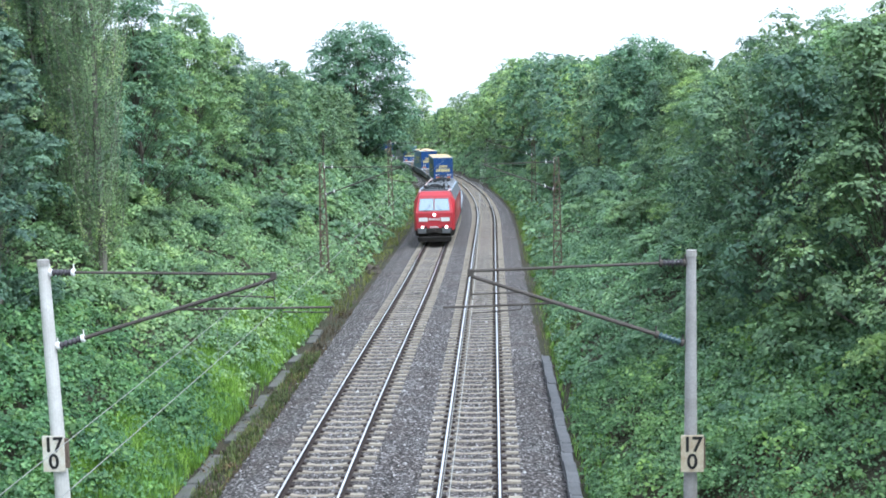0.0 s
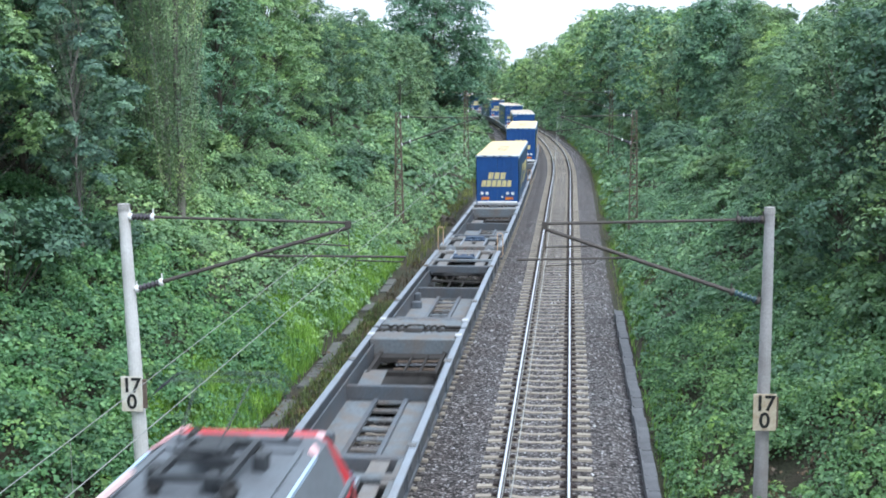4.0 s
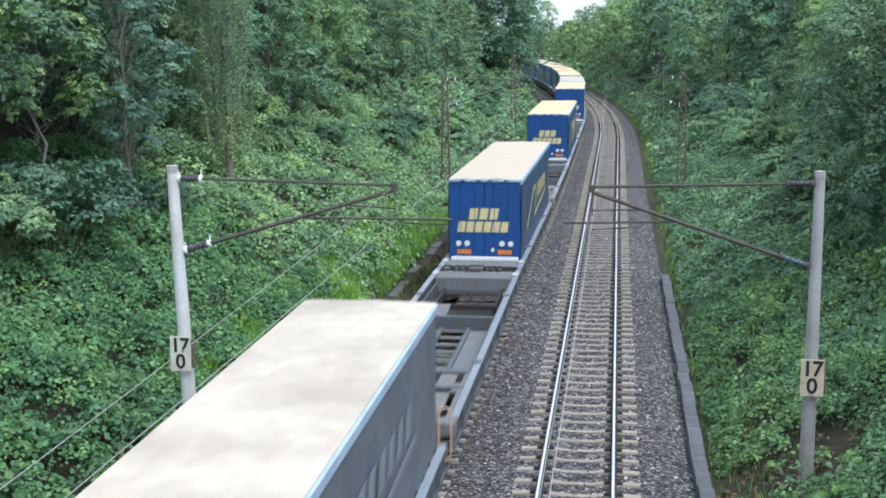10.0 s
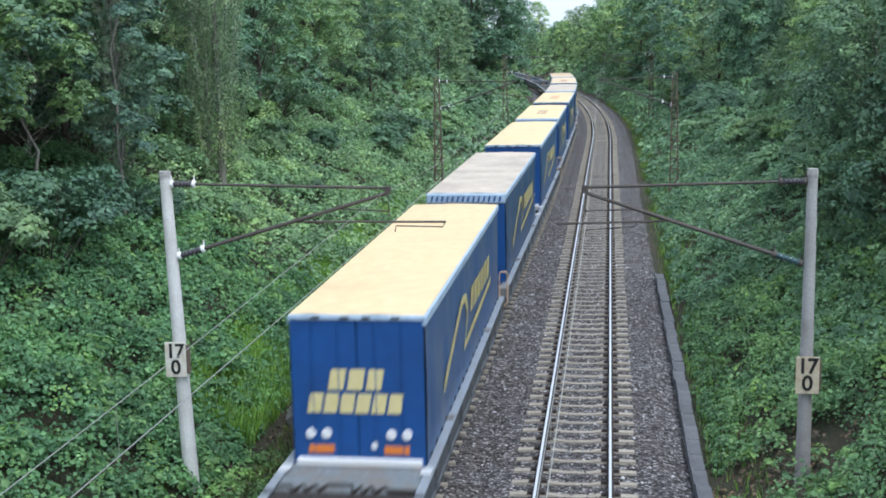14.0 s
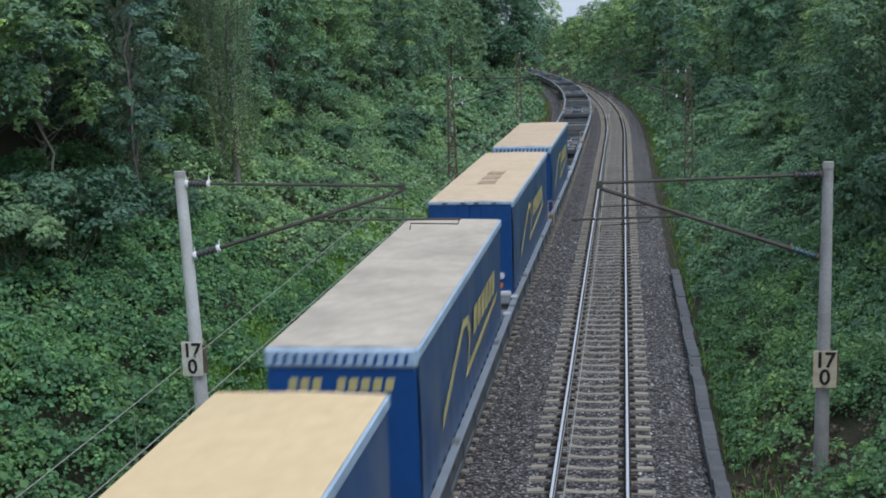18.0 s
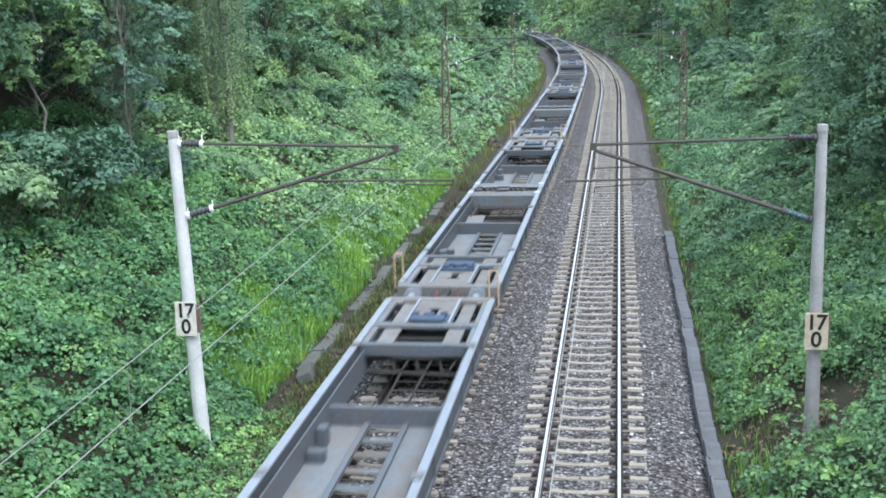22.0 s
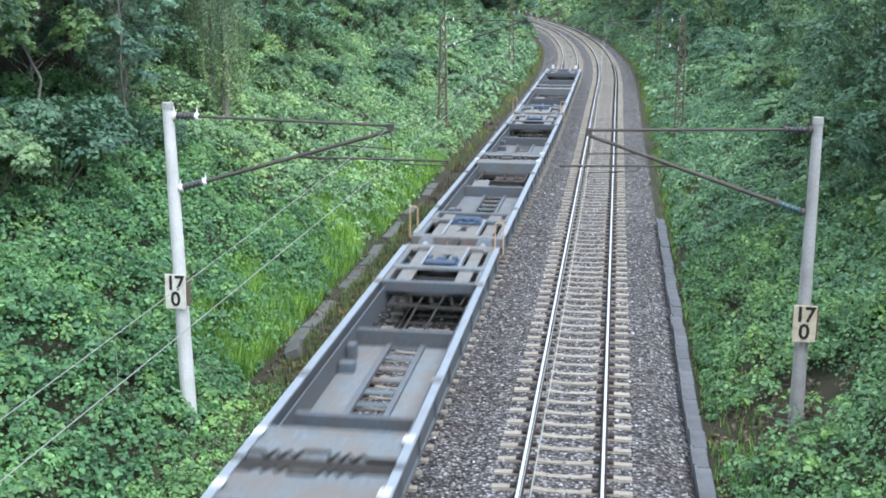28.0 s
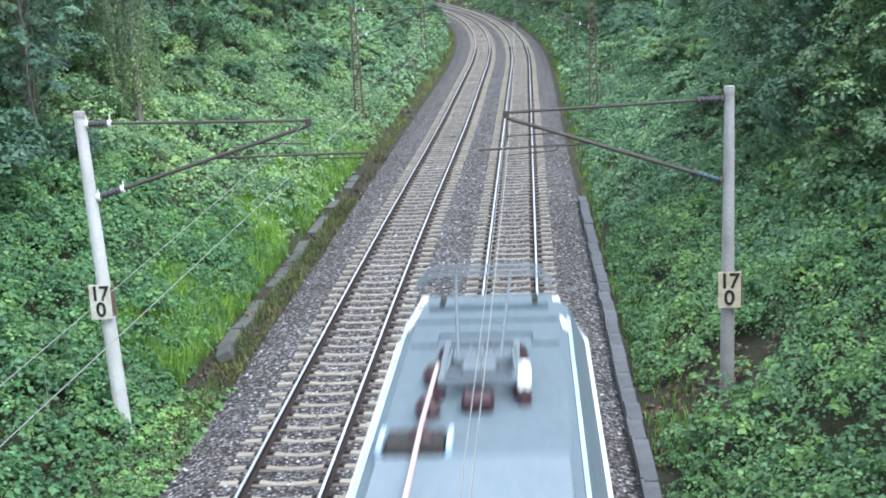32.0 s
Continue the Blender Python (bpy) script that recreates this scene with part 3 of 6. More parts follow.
def ballast_stones(count):
    """Loose stones standing proud of the ballast near the bridge."""
    r = np.random.RandomState(8)
    v, f = [], []
    for _ in range(count):
        s, q = 12 + 45 * r.uniform() ** 1.5, r.uniform(-6.6, 2.35)
        x, y, _a = on_line(s, q)
        edge = max(0.0, q - 1.5, -5.4 - q)
        z = -0.215 - 0.2 * edge - (0.03 if -2.4 < q < -1.5 else 0)
        k = r.uniform(0.02, 0.045)
        o = len(v)
        for d in ((1, 0, 0), (0, 1, 0), (-1, 0, 0), (0, -1, 0), (0, 0, 0.9), (0, 0, -0.6)):
            w = np.array(d) * k * r.uniform(0.7, 1.4) + r.normal(0, 0.15 * k, 3)
            v.append((x + w[0], y + w[1], z + w[2]))
        f += [(o, o + 1, o + 4), (o + 1, o + 2, o + 4), (o + 2, o + 3, o + 4), (o + 3, o, o + 4), (o + 1, o, o + 5), (o + 2, o + 1, o + 5), (o + 3, o + 2, o + 5), (o, o + 3, o + 5)]
    m = bpy.data.materials.new("loose_stone")
    m.use_nodes = True
    nt = m.node_tree
    geo = nt.nodes.new("ShaderNodeNewGeometry")
    col = ramp(nt, geo.outputs["Random Per Island"], [(0.0, (0.08, 0.072, 0.07)), (0.6, (0.22, 0.205, 0.205)), (0.9, (0.36, 0.35, 0.35)), (1.0, (0.65, 0.64, 0.64))])
    nt.links.new(col, nt.nodes["Principled BSDF"].inputs["Base Color"])
    nt.nodes["Principled BSDF"].inputs["Roughness"].default_value = 0.9
    tagged(new("ballast_stones", raw("ballast_stones", v, f, m)), "loose grey crushed stones", "ballast", kind="stuff")

# ---- overhead line ----


def insulator(parent, a, b, capmat, bodymat, n=5):
    """A ribbed insulator between a and b with a cap and a horn at each end."""
    a, b = Vector(a), Vector(b)
    d = b - a
    prof = [(0.10, 0.045)]
    for i in range(n):
        f = 0.18 + 0.6 * i / (n - 1)
        prof += [(f - 0.02, 0.045), (f, 0.078), (f + 0.05, 0.06), (f + 0.06, 0.045)]
    prof.append((0.90, 0.045))
    part("insulator", new_lathe(a, b, prof), bodymat, parent)
    for p, q, h in ((0, 0.13, 0.04), (0.87, 1, 0.96)):
        cap = part("insulator_cap", new_lathe(a + d * p, a + d * q, [(0, 0.06), (0.2, 0.078), (0.8, 0.078), (1, 0.06)]), capmat, parent)
        c = a + d * h
        part("arcing_horn", new_tube(c, c + Vector((0, 0, 0.17)), 0.02, 0.012, 6), capmat, cap)


def letters(text, size, mat, m, parent, name="number"):
    cu = bpy.data.curves.new(name, 'FONT')
    cu.body, cu.size, cu.extrude, cu.align_x, cu.align_y = text, size, 0.004, 'CENTER', 'CENTER'
    cu.offset, cu.space_character = 0.008, 0.9
    tmp = bpy.data.objects.new("tmp", cu)
    scene.collection.objects.link(tmp)
    me = bpy.data.meshes.new_from_object(tmp.evaluated_get(bpy.context.evaluated_depsgraph_get()))
    bpy.data.objects.remove(tmp)
    me.materials.clear()
    me.materials.append(mat)
    ob = new(name, me)
    ob.parent = parent
    ob.matrix_basis = m
    return ob


def build_mast(side, x, y, lean, reach, label):
    """A tapered concrete mast with a kilometre board and a tubular bracket. side: +1 bracket towards -x."""
    zb, zt = ground_z(y, x) - 0.3, (6.38 if side < 0 else 6.36)
    t = thing("overhead_line_mast", label, "railway mast", "concrete masts beside the line")
    d = -side
    bm = bmesh.new()
    lx = lambda z: x + lean * (z - zt)
    lathe(bm, (lx(zb), y, zb), (lx(zt), y, zt), [(i / 8, (0.165 if side < 0 else 0.15) - 0.055 * i / 8) for i in range(9)], 16)
    part("pole", bm, M["pole" if side < 0 else "pole_grey"], t)
    part("pole_cap", new_tube((x, y, zt - 0.02), (x, y, zt + 0.10), 0.125 if side < 0 else 0.108, 0.12 if side < 0 else 0.10, 12), M["concrete"], t)
    # kilometre board, facing the bridge
    bx, bz = lx(2.5), (2.50 if side > 0 else 2.62)
    board = part("kilometre_board", new_box(bx - 0.24 + 0.02 * side, bx + 0.20 + 0.02 * side, y - 0.21, y - 0.19, bz - 0.365, bz + 0.365, bevel=0.004), M["board" if side < 0 else "board_old"], t, "cream enamel board with black kilometre figures")
    back = part("board_bracket", new_box(bx - 0.20, bx + 0.26, y - 0.19, y - 0.13, bz - 0.30, bz + 0.30, bevel=0.01), M["rust"], t)
    for txt, dz in (("17", 0.17), ("0", -0.17)):
        letters(txt, 0.42, M["black"], pose(bx - 0.02 + 0.02 * side, y - 0.216, bz + dz, 90, 0, 0), board, "figure")
    # bracket
    ztop, zlow = 6.22, (4.74 if side < 0 else 4.64)
    tipx, tipz = x + d * reach, 6.12
    capm, bodym = (M["cap"], M["ceramic"]) if side < 0 else (M["galv"], M["green_glass"])
    a0 = (lx(ztop) + d * 0.1, y, ztop)
    a1 = (lx(ztop) + d * 0.62, y, ztop - 0.005)
    insulator(t, a0, a1, capm, M["ceramic"])
    b0 = Vector((lx(zlow) + d * 0.13, y, zlow))
    tip = Vector((tipx, y, tipz - 0.1))
    b1 = b0 + (tip - b0).normalized() * 0.6
    insulator(t, b0, b1, capm, bodym)
    part("top_tube", new_tube(a1, (tipx, y, tipz), 0.028, 0.028, 8), M["galv"], t)
    part("strut_tube", new_tube(b1, tip, 0.042, 0.036, 8), M["galv"], t)
    bm = bmesh.new()
    box(bm, tipx - 0.06, tipx + 0.06, y - 0.035, y + 0.035, tipz - 0.11, tipz + 0.04, 0.01)
    part("messenger_clamp", bm, M["galv"], t)
    k = b0.lerp(tip, 0.57)
    bm = bmesh.new()
    end = tipx + (0.55 if side > 0 else 1.15) * (-1 if side > 0 else 1)
    zr = 5.45
    pipe(bm, [(k.x, y, zr + 0.02 if side > 0 else zr), (end, y, zr - 0.04 if side > 0 else zr)], 0.024)
    k2 = b0.lerp(tip, 0.76)
    pipe(bm, [tuple(k2), (tipx + d * 0.02, y, 5.66)], 0.016)
    pipe(bm, [(tipx, y, tipz - 0.12), (tipx + 0.02, y, zr + 0.1)], 0.010)
    part("registration_tube", bm, M["galv"], t)
    bm = bmesh.new()
    if side > 0:
        pipe(bm, [(tipx + 1.0, y, zr - 0.02), (tipx + 0.95, y, zr - 0.1), (tipx + 0.02, y, zr - 0.16), (tipx + 0.0, y, zr - 0.27)], 0.014)
    else:
        pipe(bm, [(end - 0.02, y, zr), (end - 0.06, y, zr - 0.10), (end - 1.0, y, zr - 0.08), (end - 1.02, y, zr - 0.2)], 0.014)
    part("steady_arm", bm, M["galv"], t)
    return t


def lattice_mast(s, q, height, reach, label):
    """A riveted steel lattice mast with a bracket."""
    t = thing("lattice_mast", label, "railway mast", "lattice masts beside the line", m=lie(s, q, ground_z(s, q) - 0.2))
    h = height - ground_z(s, q) + 0.2
    for sx, sy in ((-1, -1), (1, -1), (1, 1), (-1, 1)):
        bm = bmesh.new()
        w0, w1 = 0.24, 0.12
        tube(bm, (sx * w0, sy * w0, 0), (sx * w1, sy * w1, h), 0.035, 0.03, 4)
        part("leg", bm, M["rust"], t)
    n = 12
    bm = bmesh.new()
    for i in range(n):
        z0, z1 = h * i / n, h * (i + 1) / n
        w0, w1 = 0.24 - 0.12 * i / n, 0.24 - 0.12 * (i + 1) / n
        for sy in (-1, 1):
            tube(bm, ((-1) ** i * w0, sy * w0, z0), (-(-1) ** i * w1, sy * w1, z1), 0.018, 0.018, 4)
            tube(bm, (sy * w0, (-1) ** i * w0, z0), (sy * w1, -(-1) ** i * w1, z1), 0.018, 0.018, 4)
            tube(bm, (-w1, sy * w1, z1), (w1, sy * w1, z1), 0.018, 0.018, 4)
    part("lattice", bm, M["rust"], t)
    d = -1 if reach < 0 else 1
    insulator(t, (d * 0.12, 0, h - 0.25), (d * 0.6, 0, h - 0.25), M["cap"], M["ceramic"])
    zl = h - 1.75
    tip = Vector((reach, 0, h - 0.3))
    b0 = Vector((d * 0.16, 0, zl))
    b1 = b0 + (tip - b0).normalized() * 0.55
    insulator(t, b0, b1, M["cap"], M["ceramic"])
    part("top_tube", new_tube((d * 0.6, 0, h - 0.25), tuple(tip), 0.028, 0.028, 6), M["galv"], t)
    part("strut_tube", new_tube(b1, tip, 0.04, 0.035, 6), M["galv"], t)
    k = b0.lerp(tip, 0.6)
    part("registration_tube", new_tube(k, (reach + d * 0.9, 0, h - 1.2), 0.022, 0.02, 6), M["galv"], t)
    return t


def overhead_wire(q, zc, zm, label):
    """Contact wire, sagging messenger wire and droppers over one track."""
    t = thing("overhead_wire", label, "overhead wire", "overhead wires")
    spans = [(-30, 24), (24, 70), (70, 120), (120, 175), (175, 230)]
    bm_c, bm_m = bmesh.new(), bmesh.new()
    mz = {-30: 5.85, 24: zm, 70: 6.9, 120: 7.0, 175: 7.0, 230: 7.0}
    for a, b in spans:
        n = 12
        pc, pm = [], []
        for i in range(n + 1):
            f = i / n
            s = a + (b - a) * f
            off = 0.25 * math.cos(math.pi * f) * (1 if spans.index((a, b)) % 2 else -1)
            x, y, _ = on_line(s, q + off * 0.4)
            z = mz[a] + (mz[b] - mz[a]) * f - 4 * f * (1 - f) * (0.25 if a == -30 else 0.75)
            pc.append((x, y, zc))
            pm.append((x, y, max(z, zc + 0.2)))
            if i % 2 == 1:
                part("dropper", new_tube(pc[-1], pm[-1], 0.003, 0.003, 4), M["wire"], t)
        pipe(bm_c, pc, 0.006, 5)
        pipe(bm_m, pm, 0.0045, 5)
    part("contact_wire", bm_c, M["wire"], t)
    part("messenger_wire", bm_m, M["wire"], t)


# ---- rolling stock ----
HALF = 17.6


def bogie(parent, y, name="bogie"):
    bm = bmesh.new()
    for sx in (-1, 1):
        box(bm, sx * 0.98 - 0.06, sx * 0.98 + 0.06, y - 1.35, y + 1.35, 0.42, 0.62, 0.02)
        for dy in (-0.9, 0.9):
            box(bm, sx * 1.0 - 0.11, sx * 1.0 + 0.11, y + dy - 0.2, y + dy + 0.2, 0.28, 0.60, 0.03)
    box(bm, -1.0, 1.0, y - 0.2, y + 0.2, 0.42, 0.66, 0.02)
    b = part(name, bm, M["under"], parent)
    for dy in (-0.9, 0.9):
        bm = bmesh.new()
        for sx in (-1, 1):
            tube(bm, (sx * 0.69, y + dy, 0.46), (sx * 0.82, y + dy, 0.46), 0.46, 0.45, 18)
        tube(bm, (-0.7, y + dy, 0.46), (0.7, y + dy, 0.46), 0.08, 0.08, 8)
        part("wheelset", bm, M["steel_wheel"], b)
    return b


def build_wagon_half(rear):
    """One half of a jointed pocket wagon. y runs back from its leading end. The coupling end has buffers, the joint end a serrated cover."""
    t = thing("pocket_wagon", "grey-blue steel pocket wagon half with open frame", "freight wagon", "freight train wagons")
    L = HALF
    # y measured from the coupling end; mirrored for the rear half
    Y = (lambda y: L - y) if rear else (lambda y: y)

    def b(bm, x0, x1, y0, y1, z0, z1, bevel=0.0):
        ya, yb = sorted((Y(y0), Y(y1)))
        box(bm, x0, x1, ya, yb, z0, z1, bevel)
    if rear:
        pan0, pan1 = 8.8, 14.4
    else:
        pan0, pan1 = 5.6, 11.4
    for sx in (-1, 1):
        bm = bmesh.new()
        b(bm, sx * 1.36 - 0.03, sx * 1.36 + 0.03, 0.62, L - 0.12, 0.62, 1.08)
        b(bm, sx * 1.36 - 0.07, sx * 1.36 + 0.07, 0.62, L - 0.12, 0.54, 0.62, 0.01)
        side = part("side_beam", bm, M["wagon"], t)
        bm = bmesh.new()
        b(bm, sx * 1.37 - 0.085, sx * 1.37 + 0.085, 0.92, L - 0.12, 1.09, 1.16, 0.012)
        part("top_flange", bm, M["flange"], side)
        for i in range(8):
            bm = bmesh.new()
            yy = 1.8 + i * 2.0
            b(bm, sx * 1.40 - 0.01, sx * 1.40 + 0.05, yy, yy + 0.07, 0.62, 1.08)
            part("stiffener", bm, M["wagon"], side)
        # inner pocket wall
        bm = bmesh.new()
        b(bm, sx * 1.20 - 0.02, sx * 1.20 + 0.02, 3.7, 16.0, 0.42, 0.98)
        part("pocket_wall", bm, M["wagon"], t)
    # coupling-end deck: end beam, side slots, longitudinal bars, centre plate with a hole, cross bars
    bar2 = 4.95 if rear else 4.55
    bm = bmesh.new()
    b(bm, -1.43, 1.43, 0.60, 0.92, 0.80, 1.13, 0.03)
    part("end_beam", bm, M["deck"], t)
    bm = bmesh.new()
    for x0, x1, y0, y1 in ((-0.50, -0.19, 0.92, 3.24), (0.19, 0.50, 0.92, 3.24), (-0.19, -0.10, 1.75, 2.35), (0.10, 0.19, 1.75, 2.35), (-0.19, 0.19, 0.92, 1.65), (-0.19, 0.19, 2.45, 3.24)):
        b(bm, x0, x1, y0, y1, 1.03, 1.09)
    part("end_deck", bm, M["deck"], t, "worn beige-grey deck plate with a hole")
    for sx in (-1, 1):
        bm = bmesh.new()
        b(bm, sx * 0.535 - 0.03, sx * 0.535 + 0.03, 0.92, 3.24, 1.02, 1.15)
        part("deck_rib", bm, M["flange"], t)
        bm = bmesh.new()
        b(bm, sx * 0.80 - 0.17, sx * 0.80 + 0.17, 0.92, 3.24, 0.94, 1.00, 0.01)
        b(bm, sx * 0.78 - 0.20, sx * 0.78 + 0.20, 3.56, bar2, 1.00, 1.06, 0.01)
        part("deck_bar", bm, M["deck"], t)
        bm = bmesh.new()
        b(bm, sx * 1.22 - 0.07, sx * 1.22 + 0.07, 0.92, bar2, 1.00, 1.10, 0.01)
        part("deck_edge", bm, M["wagon_floor"], t)
        bm = bmesh.new()
        b(bm, sx * 1.10 - 0.10, sx * 1.10 + 0.10, 0.92, 1.10, 1.02, 1.09)
        b(bm, sx * 1.10 - 0.10, sx * 1.10 + 0.10, 3.04, 3.24, 1.02, 1.09)
        part("corner_gusset", bm, M["deck"], t)
    bm = bmesh.new()
    b(bm, -1.43, 1.43, 3.24, 3.54, 1.04, 1.14, 0.015)
    part("cross_bar", bm, M["wagon_floor"], t)
    bm = bmesh.new()
    b(bm, -0.50, 0.50, 2.62, 3.20, 1.09, 1.17, 0.02)
    b(bm, -0.42, 0.42, 2.95, 3.34, 1.15, 1.25, 0.03)
    for xx in (-0.36, 0.36):
        tube(bm, (xx - 0.08, Y(2.75), 1.20), (xx + 0.08, Y(2.75), 1.20), 0.09, 0.09, 10)
    tube(bm, (0, Y(2.85), 1.17), (0, Y(2.85), 1.27), 0.16, 0.14, 12)
    part("kingpin_support", bm, M["saddle"], t, "dark blue folding kingpin support")
    bm = bmesh.new()
    b(bm, -0.56, 0.56, 4.02, 4.12, 0.90, 0.98)
    part("inner_beam", bm, M["under"], t)
    bm = bmesh.new()
    b(bm, -1.43, 1.43, bar2, bar2 + 0.22, 0.84, 1.12, 0.015)
    part("cross_beam", bm, M["wagon"], t)
    # dark sheet under the openings: the shade below the deck, painted on
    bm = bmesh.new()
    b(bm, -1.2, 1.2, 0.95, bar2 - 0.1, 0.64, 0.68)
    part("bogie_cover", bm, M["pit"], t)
    for xx in (-0.55, 0.0, 0.55):
        bm = bmesh.new()
        pipe(bm, [(xx, Y(bar2 + 0.1), 0.72), (xx + 0.1, Y(bar2 + 0.42), 0.58), (xx + 0.28, Y(bar2 + 0.42), 0.58), (xx + 0.38, Y(bar2 + 0.1), 0.72)], 0.03)
        part("spring_link", bm, M["under"], t)
    for k, xx in enumerate((-0.3, 0.25)):
        part("brake_rod", new_tube((xx, Y(bar2 + 0.22), 0.52), (xx * 0.9, Y(pan0 - 0.1), 0.50 + 0.03 * k), 0.03, 0.03, 6), M["under"], t)
    for k in range(1):
        yy = bar2 + 0.5 + k * (pan0 - bar2 - 0.9) / 3
        part("brake_beam", new_tube((-1.1, Y(yy), 0.55), (1.1, Y(yy + 0.1), 0.52), 0.05, 0.05, 6), M["rust"] if k % 2 else M["under"], t)
    # added dark sheet in the joint pit, in place of its deep shade
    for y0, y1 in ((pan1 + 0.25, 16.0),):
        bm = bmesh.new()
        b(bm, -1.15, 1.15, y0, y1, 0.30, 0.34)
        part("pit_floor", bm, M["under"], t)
    # pan with a ladder of slots
    for x0, x1 in ((-1.18, -0.36), (0.36, 1.18)):
        bm = bmesh.new()
        b(bm, x0, x1, pan0, pan1, 0.40, 0.46)
        part("pan_floor", bm, M["wagon_floor"], t, "scuffed grey pocket floor")
    n = 7
    for i in range(n + 1):
        yy = pan0 + (pan1 - pan0) * i / n
        bm = bmesh.new()
        b(bm, -0.36, 0.36, yy - 0.09, yy + 0.09, 0.40, 0.46)
        part("pan_rung", bm, M["wagon_floor"], t)
    for sx in (-1, 1):
        bm = bmesh.new()
        b(bm, sx * 0.40 - 0.06, sx * 0.40 + 0.06, pan0, pan1, 0.46, 0.54, 0.01)
        part("pan_rib", bm, M["wagon"], t)
    for x1, ya, yb, zz in ((-0.95, 1.0, 1.3, 0.85), (-0.80, 1.9, 2.15, 0.70)):
        bm = bmesh.new()
        b(bm, -1.16, x1, pan0 + ya, pan0 + yb, 0.46, zz, 0.02)
        part("wheel_chock", bm, M["wagon"], t)
    for yy in (pan0 - 0.12, pan1 + 0.05):
        bm = bmesh.new()
        b(bm, -1.28, 1.28, yy, yy + 0.16, 0.46, 0.86, 0.015)
        part("cross_beam", bm, M["wagon"], t)
    # joint-end deck with serrated cover
    bm = bmesh.new()
    b(bm, -1.30, 1.30, 16.15, L - 0.28, 1.00, 1.10, 0.012)
    b(bm, -1.30, 1.30, 16.0, 16.17, 0.62, 1.12, 0.012)
    part("joint_deck", bm, M["wagon_floor"], t)
    bm = bmesh.new()
    z = 1.115
    wave = [(-1.28, 0.10), (-1.05, 0.10), (-0.92, 0.30), (-0.82, 0.06), (-0.70, 0.28), (-0.58, 0.06), (-0.46, 0.26), (-0.36, 0.02), (-0.30, 0.02), (0.08, 0.02), (0.16, 0.30), (0.26, 0.06), (0.34, 0.30), (0.44, 0.06), (0.56, 0.30), (0.68, 0.08), (0.80, 0.22), (1.28, 0.22)]
    pipe(bm, [(x, Y(L - 0.50 + y), z) for x, y in wave], 0.045)
    b(bm, -1.28, 1.28, L - 0.30, L - 0.02, 0.98, 1.06)
    part("joint_cover", bm, M["under"], t, "black serrated rubber joint cover")
    if rear is False:
        bm = bmesh.new()
        b(bm, -1.0, 1.0, 13.5, 13.62, 0.6, 0.74)
        b(bm, -1.0, -0.9, 13.4, 16.0, 0.52, 0.76)
        b(bm, 0.9, 1.0, 13.4, 16.0, 0.52, 0.76)
        b(bm, -1.1, 1.1, 15.4, 15.95, 0.55, 0.70)
        part("joint_frame", bm, M["under"], t)
        bm = bmesh.new()
        slab(bm, [(-1.05, Y(12.1), 0.60), (-0.42, Y(12.1), 0.60), (-0.42, Y(13.6), 0.72), (-1.05, Y(13.6), 0.72)], 0.04)
        part("ramp_plate", bm, M["wagon_floor"], t, "pale scuffed ramp plate")
        for k, yy in enumerate((13.9, 14.3, 14.8, 15.2)):
            part("brake_rod", new_tube((-0.35, Y(yy), 0.62), (1.0, Y(yy + 0.06 * (k - 2)), 0.64), 0.035, 0.035, 6), M["rust"] if k % 2 else M["wagon"], t)
        for xx in (0.05, 0.5):
            part("brake_lever", new_box(xx - 0.02, xx + 0.02, 13.4, 15.6, 0.70, 0.76), M["under"], t)
    bogie(t, Y(2.3))
    if not rear:
        bogie(t, Y(L))
    # buffers and coupling
    for sx in (-1, 1):
        bm = bmesh.new()
        s = -1 if not rear else 1
        y0 = Y(0.6)
        tube(bm, (sx * 0.875, y0, 1.04), (sx * 0.875, y0 + s * 0.42, 1.04), 0.10, 0.09, 10)
        tube(bm, (sx * 0.875, y0 + s * 0.42, 1.04), (sx * 0.875, y0 + s * 0.47, 1.04), 0.22, 0.22, 14)
        part("buffer", bm, M["plate_pale"], t, "pale grey buffer")
        bm = bmesh.new()
        pipe(bm, [(sx * 0.30, Y(0.6), 0.98), (sx * 0.30, Y(0.38), 0.94), (sx * 0.26, Y(0.2), 0.74), (sx * 0.24, Y(0.02), 0.72)], 0.028)
        part("brake_hose", bm, M["rust_red"], t, "rusty red brake hose")
    bm = bmesh.new()
    b(bm, -0.09, 0.09, -0.05, 0.62, 0.92, 1.08, 0.02)
    part("coupling", bm, M["under"], t)
    sx = 1 if rear else -1
    bm = bmesh.new()
    yy = Y(1.05)
    pipe(bm, [(sx * 1.32, yy, 0.9), (sx * 1.32, yy, 1.88), (sx * 1.36, yy, 1.95), (sx * 1.52, yy, 1.95), (sx * 1.56, yy, 1.88), (sx * 1.56, yy, 1.0), (sx * 1.45, yy, 0.9)], 0.022, 6)
    part("handrail", bm, M["orange_rail"], t, "faded orange tubular handrail")
    for sx in (-1, 1):
        for yy in (5.2, 13.0, 16.3):
            bm = bmesh.new()
            b(bm, sx * 1.33 - 0.10, sx * 1.33 + 0.10, yy, yy + 0.3, 1.16, 1.20, 0.01)
            part("container_spigot", bm, M["pale_steel"] if yy > 16 else M["wagon_floor"], t)
    return t


TRAILER = 15.1


